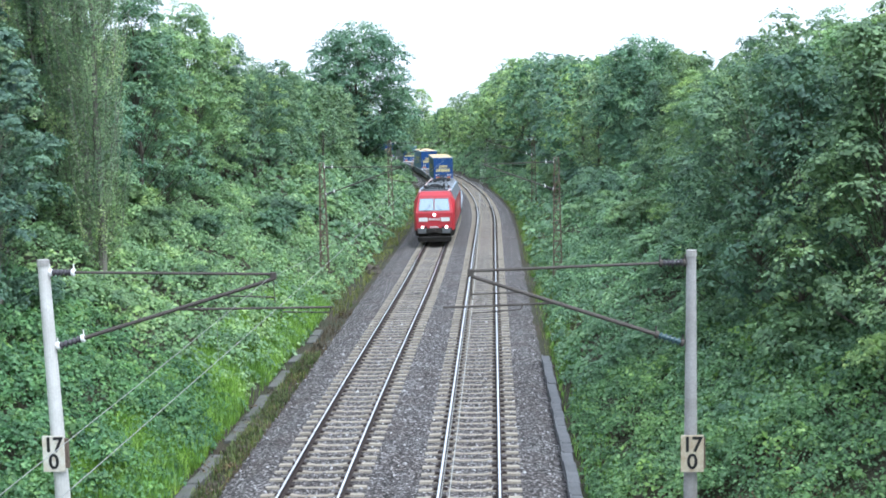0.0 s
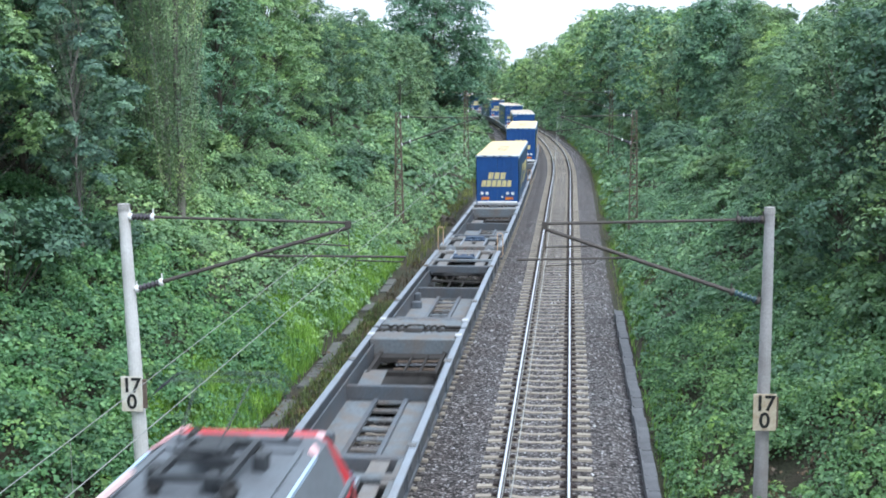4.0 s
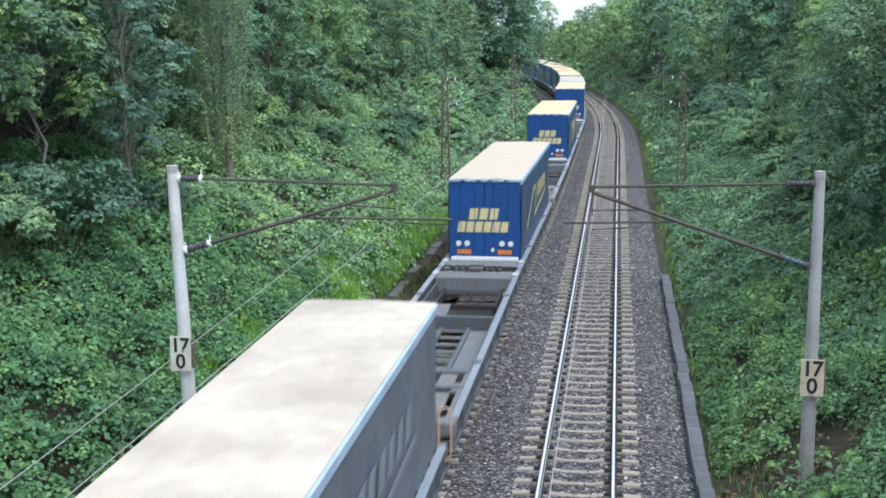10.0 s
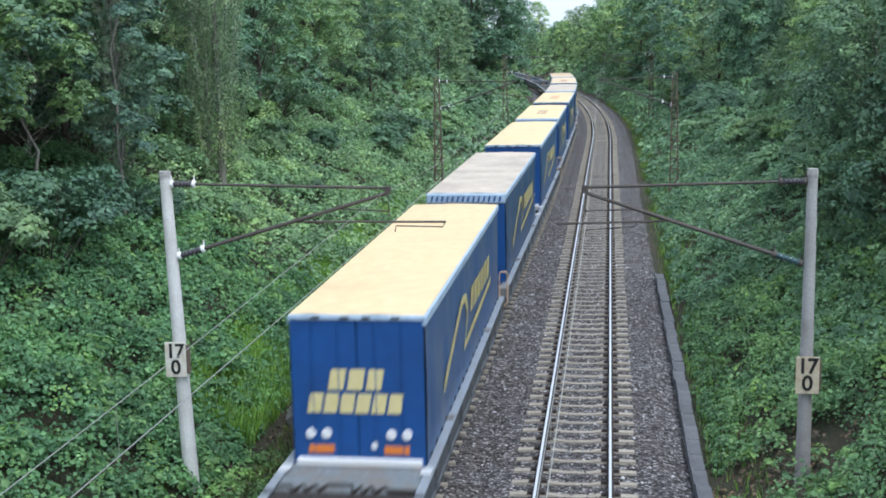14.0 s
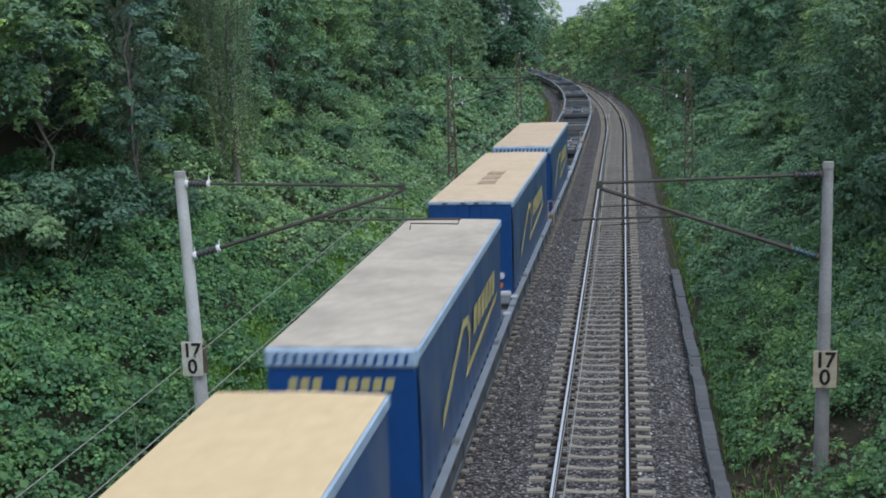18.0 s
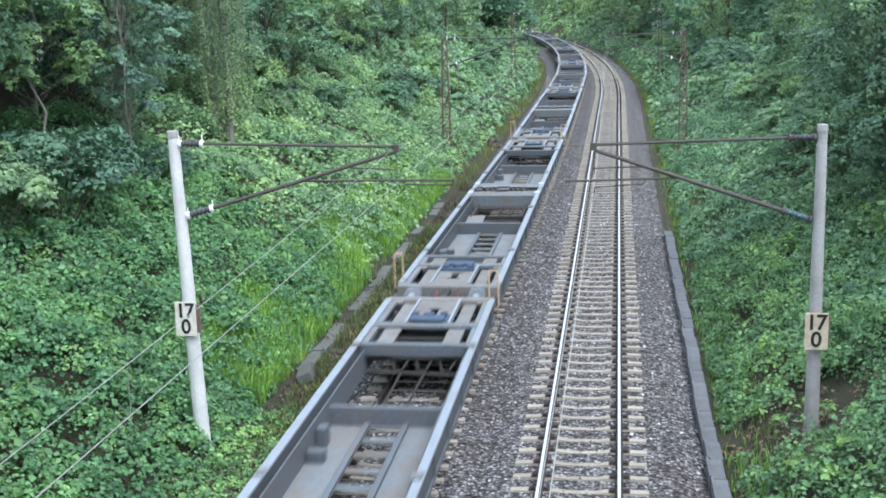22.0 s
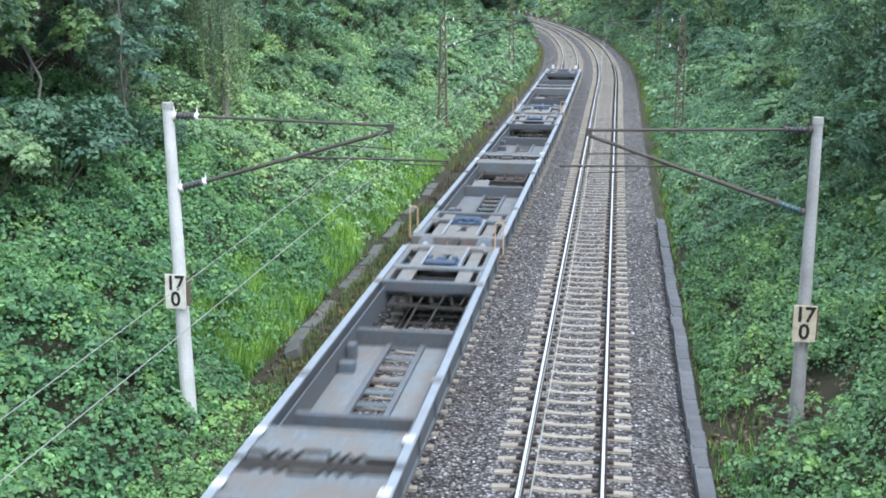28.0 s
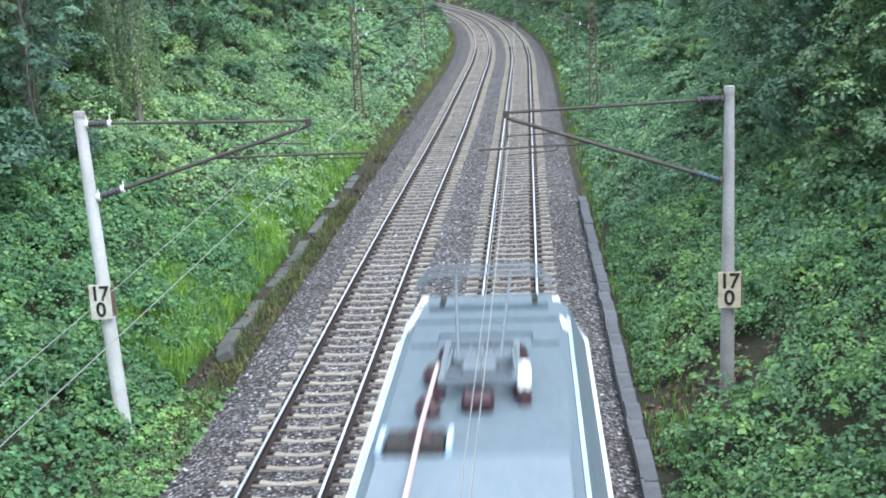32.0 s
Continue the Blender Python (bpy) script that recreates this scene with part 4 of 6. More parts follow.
def paint_materials():
    # the greyish stain paints sky sheen seen along the curtain
    M["blue"] = material("blue_curtain", (0.024, 0.078, 0.21), (0.04, 0.11, 0.27), 0.36, 2.0, 0.6, relief=0.15, dist=0.02, stain=(0.12, 0.16, 0.22), amount=0.7, vary=0.15)
    # grey all over: the same grazing sky sheen put into the colour
    M["grey_curtain"] = material("grey_curtain", (0.13, 0.145, 0.17), (0.19, 0.205, 0.235), 0.5, 2.0, 0.6, relief=0.15, dist=0.02, stain=(0.10, 0.11, 0.13), amount=0.5)
    M["blue_door"] = material("blue_door", (0.012, 0.07, 0.25), (0.018, 0.09, 0.31), 0.45, 3.0, 0.8, relief=0.05, stain=(0.02, 0.05, 0.13), amount=0.35)
    M["roof"] = material("cream_tarpaulin", (0.62, 0.46, 0.30), (0.74, 0.57, 0.39), 0.75, 3.0, 0.5, relief=0.1, dist=0.02, stain=(0.56, 0.41, 0.24), amount=0.4, vary=0.10)
    M["roof_yellow"] = material("yellowed_tarpaulin", (0.70, 0.51, 0.28), (0.82, 0.62, 0.36), 0.75, 3.0, 0.5, relief=0.1, dist=0.02, stain=(0.66, 0.50, 0.28), amount=0.35, vary=0.05)
    M["roof_white"] = material("pale_tarpaulin", (0.53, 0.43, 0.31), (0.63, 0.52, 0.39), 0.75, 3.0, 0.5, relief=0.1, dist=0.02, stain=(0.55, 0.50, 0.40), amount=0.35)
    M["roof_dirty"] = material("dirty_tarpaulin", (0.52, 0.44, 0.35), (0.66, 0.57, 0.46), 0.8, 3.0, 0.5, relief=0.1, dist=0.02, stain=(0.28, 0.23, 0.19), amount=0.5)
    M["yellow"] = material("yellow_print", (0.55, 0.47, 0.17), (0.68, 0.60, 0.27), 0.6, 8, 2, relief=0.05, stain=(0.34, 0.32, 0.20), amount=0.6)
    M["door_yellow"] = material("pale_yellow_print", (0.68, 0.58, 0.24), (0.78, 0.69, 0.36), 0.6, 8, 2, relief=0.05, stain=(0.5, 0.44, 0.25), amount=0.3)
    M["orange"] = plain("orange_plate", (0.75, 0.22, 0.03), 0.5)
    M["trim"] = material("pale_blue_trim", (0.36, 0.48, 0.62), (0.52, 0.64, 0.77), 0.5, 10, 2, relief=0.05)
    M["red_print"] = material("red_print", (0.60, 0.28, 0.18), (0.72, 0.48, 0.32), 0.7, 6, 3, relief=0.02, stain=(0.74, 0.58, 0.38), amount=0.8)
    M["dark_print"] = material("dark_print", (0.34, 0.22, 0.17), (0.56, 0.42, 0.30), 0.7, 9, 4, relief=0.02, stain=(0.68, 0.53, 0.34), amount=0.8)
    M["deck"] = material("deck_plate", (0.15, 0.147, 0.14), (0.24, 0.236, 0.228), 0.75, 12, 1.8, relief=0.12, stain=(0.16, 0.12, 0.09), amount=0.6, vary=0.1)
    M["saddle"] = material("saddle_blue", (0.035, 0.06, 0.10), (0.06, 0.09, 0.15), 0.6, 12, 3, relief=0.1)
    M["pale_steel"] = plain("pale_steel", (0.55, 0.56, 0.57), 0.6)
    M["plate_pale"] = material("buffer_pale", (0.24, 0.26, 0.28), (0.36, 0.38, 0.40), 0.6, 20, 4, relief=0.1)
    M["rust_red"] = material("rusty_red", (0.16, 0.05, 0.035), (0.26, 0.10, 0.07), 0.8, 20, 4, relief=0.1)
    # near-black, for the shade seen through the deck openings
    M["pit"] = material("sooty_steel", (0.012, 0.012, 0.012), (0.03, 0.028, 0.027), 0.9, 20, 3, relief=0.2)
    M["tyre"] = plain("tyre", (0.02, 0.02, 0.02), 0.9)


def build_trailer(doors, roofmat="roof", mark=None, label="", curtain="blue"):
    """A curtain-sided semi-trailer. y=0 is the end that faces up the train."""
    t = thing("semi_trailer", label, "trailer", "trailers on the train")
    L, w, z0, z1 = (TRAILER if doors else 14.0), 1.275, 0.99, 4.0
    bm = bmesh.new()
    box(bm, -w + 0.02, w - 0.02, 0.06, L - 0.06, z0, z1 - 0.03, 0.03)
    part("body", bm, M["blue"], t)
    for sx in (-1, 1):
        n = 44
        v, f = [], []
        for i in range(n + 1):
            y = 0.08 + (L - 0.16) * i / n
            for j, z in enumerate((z0 + 0.1, 2.2, 3.2, z1 - 0.16)):
                bulge = 0.022 * math.sin(i * 2.1 + j) + 0.012 * math.sin(i * 0.7) if 0 < j < 3 else 0.0
                v.append((sx * (w + 0.004 + bulge), y, z))
        for i in range(n):
            for j in range(3):
                q = (i * 4 + j, (i + 1) * 4 + j, (i + 1) * 4 + j + 1, i * 4 + j + 1)
                f.append(q if sx > 0 else q[::-1])
        cur = new("side_curtain", raw("side_curtain", v, f, M[curtain], True))
        cur.parent = t
        # yellow printed device and word blocks on the curtain
        bm = bmesh.new()
        x = sx * (w + 0.034)
        ys = lambda y: y if sx > 0 else L - y

        def strip(ya, yb, za, zb, skew):
            q = [(x, ys(ya), za), (x, ys(yb), za), (x, ys(yb) + skew, zb), (x, ys(ya) + skew, zb)]
            if (ys(yb) - ys(ya)) * sx < 0:
                q = q[::-1]
            slab(bm, q, 0.006)
        def bar(p, q, wd):
            (ya, za), (yb, zb) = p, q
            k = [(x, ys(ya), za), (x, ys(yb), zb), (x, ys(yb + 0.12), zb + wd), (x, ys(ya + 0.12), za + wd)]
            slab(bm, k if sx > 0 else k[::-1], 0.006)
        bar((2.4, 1.85), (5.6, 2.95), 0.24)
        ring = [(5.6, 2.95), (6.2, 2.93), (6.5, 2.55), (6.3, 2.1), (5.9, 1.82)]
        for p, q in zip(ring, ring[1:]):
            (ya, za), (yb, zb) = p, q
            k = [(x, ys(ya), za), (x, ys(yb), zb), (x, ys(yb + 0.2), zb + 0.16), (x, ys(ya + 0.2), za + 0.16)]
            slab(bm, k, 0.006)
        bar((6.0, 1.84), (12.2, 2.16), 0.16)
        for k in range(6):
            strip(7.3 + 0.78 * k, 7.82 + 0.78 * k, 2.44, 3.0, 0.22)
        part("curtain_print", bm, M["yellow" if curtain == "blue" else "flange"], cur, "yellow printed stripes and word blocks")
        bm = bmesh.new()
        box(bm, sx * w - 0.03, sx * w + 0.045, 0.03, L - 0.03, z1 - 0.19, z1 - 0.015, 0.015)
        part("roof_rail", bm, M["trim"], t)
        bm = bmesh.new()
        box(bm, sx * w - 0.04, sx * w + 0.02, 0.03, L - 0.03, z0 - 0.06, z0 + 0.10, 0.01)
        part("side_rail", bm, M["under"], t)
        for k in range(20):
            bm = bmesh.new()
            y = 0.5 + (L - 1.0) * k / 19
            box(bm, sx * w - 0.005, sx * w + 0.03, y, y + 0.05, z0 - 0.02, z0 + 0.24)
            part("curtain_strap", bm, M["under"], cur)
    # tarpaulin roof, slightly sagging between its bows
    n = 40
    v, f = [], []
    for i in range(n + 1):
        y = 0.02 + (L - 0.04) * i / n
        for j in range(7):
            xx = -w + 2 * w * j / 6
            sag = -0.02 * (1 - ((j - 3) / 3) ** 2) * abs(math.sin(i * math.pi / 4)) + 0.012 * math.sin(i * 1.3 + j * 2)
            v.append((xx, y, z1 + (0.0 if j in (0, 6) else 0.02 + sag)))
    for i in range(n):
        for j in range(6):
            f.append((i * 7 + j, i * 7 + j + 1, (i + 1) * 7 + j + 1, (i + 1) * 7 + j))
    rf = new("roof", raw("roof", v, f, M[roofmat], True))
    rf.parent = t
    if mark:
        for yy in ((4.2, 5.6, 7.0) if mark == "spots" else (4.4, 6.0, 7.8)):
            bm = bmesh.new()
            for k in range(4):
                y0 = yy + 0.24 * k
                slab(bm, [(-0.30 + 0.04 * (k % 2), y0, z1 + 0.022), (0.32 - 0.05 * (k % 3), y0 + 0.03, z1 + 0.022), (0.30, y0 + 0.17, z1 + 0.022), (-0.32 + 0.03 * k, y0 + 0.15, z1 + 0.022)], 0.012)
            part("roof_print", bm, M["dark_print" if mark == "spots" else "red_print"], rf, "faded printed block on the roof")
    if doors:
        for sx in (-1, 1):
            bm = bmesh.new()
            box(bm, min(sx * 0.012, sx * (w - 0.02)), max(sx * 0.012, sx * (w - 0.02)), 0.0, 0.06, z0 + 0.02, z1 - 0.06, 0.012)
            d = part("door", bm, M["blue_door"], t)
            bm = bmesh.new()
            for xx in (0.35, 0.85):
                tube(bm, (sx * xx, -0.012, z0 + 0.1), (sx * xx, -0.012, z1 - 0.12), 0.014, 0.014, 6)
            part("locking_bar", bm, M["blue_door"], d)
        bm = bmesh.new()
        yq = -0.014

        def word(x0, n, zb, h, wd, step):
            for k in range(n):
                xa = x0 + k * step
                slab(bm, [(xa, yq, zb), (xa + wd, yq, zb), (xa + wd + 0.07, yq, zb + h), (xa + 0.07, yq, zb + h)], 0.006)
        word(-0.56, 3, 2.58, 0.40, 0.29, 0.36)
        word(-0.97, 6, 2.13, 0.38, 0.255, 0.305)
        part("door_print", bm, M["door_yellow"], t, "yellow word blocks on the doors")
        for sx in (-1, 1):
            bm = bmesh.new()
            box(bm, sx * 0.72 - 0.24, sx * 0.72 + 0.24, -0.02, 0.0, 1.34, 1.50, 0.005)
            part("marker_plate", bm, M["orange"], t, "orange reflective plate")
            for xx in (0.62, 0.92):
                bm = new_tube((sx * xx, 0.0, 1.72), (sx * xx, -0.03, 1.72), 0.10, 0.09, 14)
                part("round_sign", bm, M["white"], t, "round white sign plate")
        bm = new_tube((0.3, 0, 1.50), (0.3, -0.02, 1.50), 0.07, 0.07, 12)
        part("round_sign", bm, M["white"], t)
        part("top_beam", new_box(-w, w, -0.03, 0.05, z1 - 0.09, z1 + 0.01, bevel=0.015), M["trim"], t)
        for xx in (-0.75, -0.2, 0.2, 0.75):
            part("clearance_lamp", new_box(xx - 0.08, xx + 0.08, -0.05, -0.03, z1 - 0.06, z1 - 0.02), M["under"], t)
        bm = bmesh.new()
        box(bm, -1.2, 1.2, -0.06, 0.02, z0 + 0.12, z0 + 0.26, 0.02)
        part("bumper", bm, M["white"], t, "white painted rear bumper")
    else:
        part("front_wall", new_box(-w + 0.01, w - 0.01, -0.01, 0.06, z0, z1 - 0.34, bevel=0.02), M["blue_door"], t)
        bm = bmesh.new()
        box(bm, -w - 0.02, w + 0.02, -0.06, 0.06, z1 - 0.33, z1 + 0.01, 0.05)
        band = part("front_band", bm, M["trim"], t, "pale ribbed band along the roof edge")
        bm = bmesh.new()
        for k in range(14):
            xa = -1.15 + k * 0.17
            slab(bm, [(xa, -0.062, z1 - 0.26), (xa + 0.06, -0.062, z1 - 0.26), (xa + 0.10, -0.062, z1 - 0.08), (xa + 0.04, -0.062, z1 - 0.08)], 0.006)
        part("band_ribs", bm, M["blue_door"], band)
        bm = bmesh.new()
        for k in range(9):
            if k == 3:
                continue
            xa = -0.92 + k * 0.205
            slab(bm, [(xa, -0.012, 3.28), (xa + 0.14, -0.012, 3.28), (xa + 0.18, -0.012, 3.5), (xa + 0.04, -0.012, 3.5)], 0.006)
        part("front_print", bm, M["yellow"], t, "yellow word blocks")
    # axles under the load bed
    ya = 3.2 if doors else L - 3.2
    for k in (-1.3, 0, 1.3):
        bm = bmesh.new()
        for sx in (-1, 1):
            tube(bm, (sx * 0.78, ya + k, 0.90), (sx * 1.13, ya + k, 0.90), 0.44, 0.44, 16)
        tube(bm, (-0.8, ya + k, 0.9), (0.8, ya + k, 0.9), 0.07, 0.07, 8)
        part("axle_with_tyres", bm, M["tyre"], t)
    part("chassis", new_box(-0.45, 0.45, 0.3, L - 0.3, 0.80, z0, bevel=0.01), M["under"], t)
    return t


def pantograph(parent, y, s, raised, mat, insul, knee_back=0.5, knee_low=0.55, head_on=0.9, thin=1.0):
    """A single-arm pantograph: base frame on insulators, arms and a contact head. s: +1 if the cab is towards -y."""
    bm = bmesh.new()
    for sx in (-1, 1):
        box(bm, sx * 0.45 - 0.04, sx * 0.45 + 0.04, y - 0.8, y + 0.8, 4.05, 4.13)
    for dy in (-0.75, 0.0, 0.75):
        box(bm, -0.5, 0.5, y + dy - 0.04, y + dy + 0.04, 4.05, 4.13)
    box(bm, -0.22, 0.22, y + 0.1, y + 0.6, 4.0, 4.22, 0.03)
    p = part("pantograph", bm, mat, parent, "raised pantograph" if raised else "folded pantograph")
    for sx in (-1, 1):
        for dy in (-0.7, 0.7):
            part("base_insulator", new_lathe((sx * 0.5, y + dy, 3.84), (sx * 0.5, y + dy, 4.06), [(0, 0.10), (0.3, 0.08), (0.5, 0.11), (0.75, 0.07), (1, 0.06)], 10), insul, p)
    if raised:
        knee, head, w = (0, y + knee_back * s, raised - knee_low), (0, y - head_on * s, raised), 0.38
    else:
        knee, head, w = (0, y - 1.0, 4.24), (0, y + 0.7, 4.32), 0.5
    part("lower_arm", new_tube((0, y - 0.4 * s, 4.12), knee, 0.06, 0.045, 8), mat, p)
    for sx in (-1, 1):
        part("upper_arm", new_tube((sx * 0.26, knee[1], knee[2]), (sx * w, head[1], head[2] - 0.04), 0.024 * thin, 0.02 * thin, 6), mat, p)
    part("knee_bar", new_tube((-0.3, knee[1], knee[2]), (0.3, knee[1], knee[2]), 0.035, 0.035, 8), mat, p)
    for dy in (-0.2, 0.2):
        bm = bmesh.new()
        pipe(bm, [(-0.95, head[1] + dy, head[2] - 0.22), (-0.78, head[1] + dy, head[2] - 0.05), (-0.65, head[1] + dy, head[2]), (0.65, head[1] + dy, head[2]), (0.78, head[1] + dy, head[2] - 0.05), (0.95, head[1] + dy, head[2] - 0.22)], 0.024 * thin)
        part("contact_strip", bm, mat, p)


def build_loco(label, body, roof, raised_at, raised_z, face, cable_x):
    """A four-axle electric locomotive with two cabs. y=0 is its leading buffers."""
    t = thing("electric_locomotive", label, "locomotive")
    L = 18.9
    sym = lambda pts: [(sx * x, (y if e == 0 else L - y), z) for x, y, z in pts for sx in (-1, 1) for e in (0, 1)]
    bm = hull(sym([(1.28, 0.62, 1.05), (1.34, 0.60, 2.30), (1.12, 1.22, 3.52), (0.98, 1.55, 3.80), (1.48, 1.05, 1.05), (1.49, 1.05, 2.35), (1.49, 1.60, 3.10), (1.18, 2.0, 3.74)]))
    shell = part("body_shell", bm, M[body], t)
    bm = hull([(sx * x, y, z) for x, z in ((1.505, 3.06), (1.20, 3.78), (1.06, 3.86)) for sx in (-1, 1) for y in (2.05, L - 2.05)])
    part("roof", bm, M[roof], t, "grey sheet-metal roof")
    if not face:
        part("cab_roof", new_box(-0.97, 0.97, 1.50, 2.10, 3.79, 3.83, bevel=0.01), M[roof], t)
    part("skirt", hull(sym([(1.3, 0.70, 1.02), (1.15, 0.95, 0.55), (1.46, 1.1, 1.06), (1.40, 1.3, 0.62)])), M["under"], t)
    for e in (0, 1):
        Y = (lambda y: y) if e == 0 else (lambda y: L - y)
        s = 1 if e == 0 else -1
        # windscreen on the raked face
        fy = lambda z: 0.60 + (z - 2.30) * 0.62 / 1.22
        for sx in (-1, 1):
            bm = bmesh.new()
            q = [(sx * 0.05, Y(fy(2.48) - 0.012), 2.48), (sx * 1.10, Y(fy(2.48) - 0.012), 2.48), (sx * 1.0, Y(fy(3.28) - 0.012), 3.28), (sx * 0.05, Y(fy(3.28) - 0.012), 3.28)]
            if sx * s < 0:
                q = q[::-1]
            slab(bm, q, 0.012)
            pane = part("windscreen", bm, M["glass"], t, "pale reflecting windscreen")
            bm = bmesh.new()
            ed = [(sx * 0.03, 2.45), (sx * 1.13, 2.45), (sx * 1.03, 3.31), (sx * 0.03, 3.31), (sx * 0.03, 2.45)]
            pipe(bm, [(xx, Y(fy(zz) - 0.015), zz) for xx, zz in ed], 0.022, 5)
            part("window_seal", bm, M["plate_pale"], pane)
        bm = bmesh.new()
        for sx, x1 in ((-1, -0.75), (1, 0.55)):
            tube(bm, (x1, Y(fy(2.42) - 0.04), 2.42), (x1 * 0.35, Y(fy(2.85) - 0.05), 2.85), 0.015, 0.012, 5)
        part("wiper", bm, M["black"], t)
        for sx in (-1, 1):
            part("headlight", new_tube((sx * 0.87, Y(0.62), 1.27), (sx * 0.87, Y(0.55), 1.27), 0.10, 0.09, 16), M["lamp"], t, "bright round headlight")
            part("tail_lamp", new_tube((sx * 0.62, Y(0.62), 1.27), (sx * 0.62, Y(0.57), 1.27), 0.08, 0.08, 12), M["black"], t)
            bm = bmesh.new()
            tube(bm, (sx * 0.875, Y(0.62), 1.04), (sx * 0.875, Y(0.1), 1.04), 0.12, 0.10, 10)
            bf = part("buffer", bm, M["under"], t)
            part("buffer_plate", new_box(sx * 0.875 - 0.30, sx * 0.875 + 0.30, min(Y(0.1), Y(0.0)), max(Y(0.1), Y(0.0)), 0.86, 1.22, bevel=0.03), M["plate_grey"], bf)
            part("brake_hose", new_tube((sx * 0.42, Y(0.6), 0.95), (sx * 0.36, Y(0.42), 0.5), 0.03, 0.025, 6), M["under"], t)
            bm = bmesh.new()
            back = 2.75 if face else 3.45
            slab(bm, [(sx * 0.97, Y(1.55), 3.80), (sx * 1.08, Y(1.55), 3.79), (sx * 1.20, Y(back), 3.80), (sx * 1.08, Y(back), 3.88)], 0.05)
            bmesh.ops.recalc_face_normals(bm, faces=bm.faces[:])
            # pink corners paint a highlight along the red shell's roof edge
            part("roof_corner", bm, M["white"] if not face else M["pink"], t)
            part("roof_horn", new_tube((sx * 0.7, Y(2.1), 3.95), (sx * 0.7, Y(2.45), 3.95), 0.05, 0.04, 8), M["under"], t)
            part("side_door", new_box(min(sx * 1.485, sx * 1.50), max(sx * 1.485, sx * 1.50), min(Y(1.75), Y(2.35)), max(Y(1.75), Y(2.35)), 1.15, 3.0, bevel=0.005), M[body], t)
            part("cab_window", new_box(min(sx * 1.49, sx * 1.505), max(sx * 1.49, sx * 1.505), min(Y(1.85), Y(2.25)), max(Y(1.85), Y(2.25)), 2.25, 2.95), M["black"], t)
            if face:
                bm = bmesh.new()
                slab(bm, [(sx * 0.80 - 0.32, 0.588, 1.68), (sx * 0.80 + 0.32, 0.588, 1.68), (sx * 0.80 + 0.32, 0.588, 1.97), (sx * 0.80 - 0.32, 0.588, 1.97)], 0.01)
                if e == 0:
                    part("white_panel", bm, M["white"], t)
                else:
                    bm.free()
        part("top_light", new_tube((0, Y(0.61), 2.16), (0, Y(0.56), 2.16), 0.11, 0.10, 16), M["lamp"] if e == 0 and face else M["white"], t)
        bm = bmesh.new()
        for k in range(7):
            slab(bm, [(-0.40 + k * 0.12, 0.588, 1.77), (-0.32 + k * 0.12, 0.588, 1.77), (-0.32 + k * 0.12, 0.588, 1.92), (-0.40 + k * 0.12, 0.588, 1.92)], 0.01)
        if e == 0 and face:
            part("front_print", bm, M["white"], t, "white word blocks")
        else:
            bm.free()
        bm = bmesh.new()
        for k in range(6):
            slab(bm, [(-0.30 + k * 0.105, 0.595, 1.22), (-0.23 + k * 0.105, 0.595, 1.22), (-0.23 + k * 0.105, 0.595, 1.33), (-0.30 + k * 0.105, 0.595, 1.33)], 0.012)
        if e == 0:
            part("number_bars", bm, M["white"], t)
        else:
            bm.free()
        bm = hull([(sx * 1.25, Y(0.35), 0.55) for sx in (-1, 1)] + [(sx * 1.15, Y(0.45), 0.22) for sx in (-1, 1)] + [(sx * 1.2, Y(0.8), z) for sx in (-1, 1) for z in (0.22, 0.6)])
        part("rail_guard", bm, M["under"], t)
        part("coupling_hook", new_box(-0.10, 0.10, min(Y(0.25), Y(0.7)), max(Y(0.25), Y(0.7)), 0.92, 1.14, bevel=0.03), M["under"], t)
        part("buffer_beam", new_box(-1.28, 1.28, min(Y(0.58), Y(0.70)), max(Y(0.58), Y(0.70)), 0.86, 1.20, bevel=0.02), M["under"], t)
        bogie(t, Y(4.0))
        if face:
            pantograph(t, Y(3.9), s, raised_z if e == raised_at else 0, M["panto_dark"], M["black"], 0.5, 0.6, 0.9, 0.55)
        else:
            pantograph(t, Y(5.6), s, raised_z if e == raised_at else 0, M["panto"], M["insul_red"], 0.35, 0.62, 1.7)
        bm = bmesh.new()
        rim = ((-1.0, 1.0, 2.75, 2.85), (-1.02, -0.94, 2.85, 5.5), (0.94, 1.02, 2.85, 5.5), (-0.94, 0.94, 5.42, 5.5))
        if not face:
            rim = ((-1.05, 1.05, 3.02, 3.10), (-0.72, 0.72, 3.68, 3.80), (-1.02, -0.66, 3.68, 4.25), (0.66, 1.02, 3.68, 4.25))
        for x0, x1, ya, yb in rim:
            box(bm, x0, x1, min(Y(ya), Y(yb)), max(Y(ya), Y(yb)), 3.85, 3.90)
        part("roof_frame", bm, M[roof], t)
        # cab roof hatch and lips
        part("roof_ridge", new_box(-0.9, 0.9, min(Y(2.3), Y(2.45)), max(Y(2.3), Y(2.45)), 3.86, 3.95, bevel=0.01), M[roof], t)
    # without a face, the paler hatches carry a painted sky reflection
    for y0, y1, w in ((6.1, 7.9, 0.75), (8.4, 10.5, 0.8), (11.0, 12.9, 0.75)) if face else ((8.25, 10.6, 1.04), (10.65, 13.2, 1.04)):
        part("roof_hatch", new_box(-w, w, y0, y1, 3.85, 3.93, bevel=0.02), M["roof_hatch"] if not face else M[roof], t)
    bm = bmesh.new()
    first = 4.6 if face else 5.8
    pipe(bm, [(cable_x * 0.92, first, 4.12), (cable_x, first + 1.9, 4.1), (cable_x, 12.4, 4.1), (cable_x * 0.92, 14.3, 4.12)], 0.05 if face else 0.03)
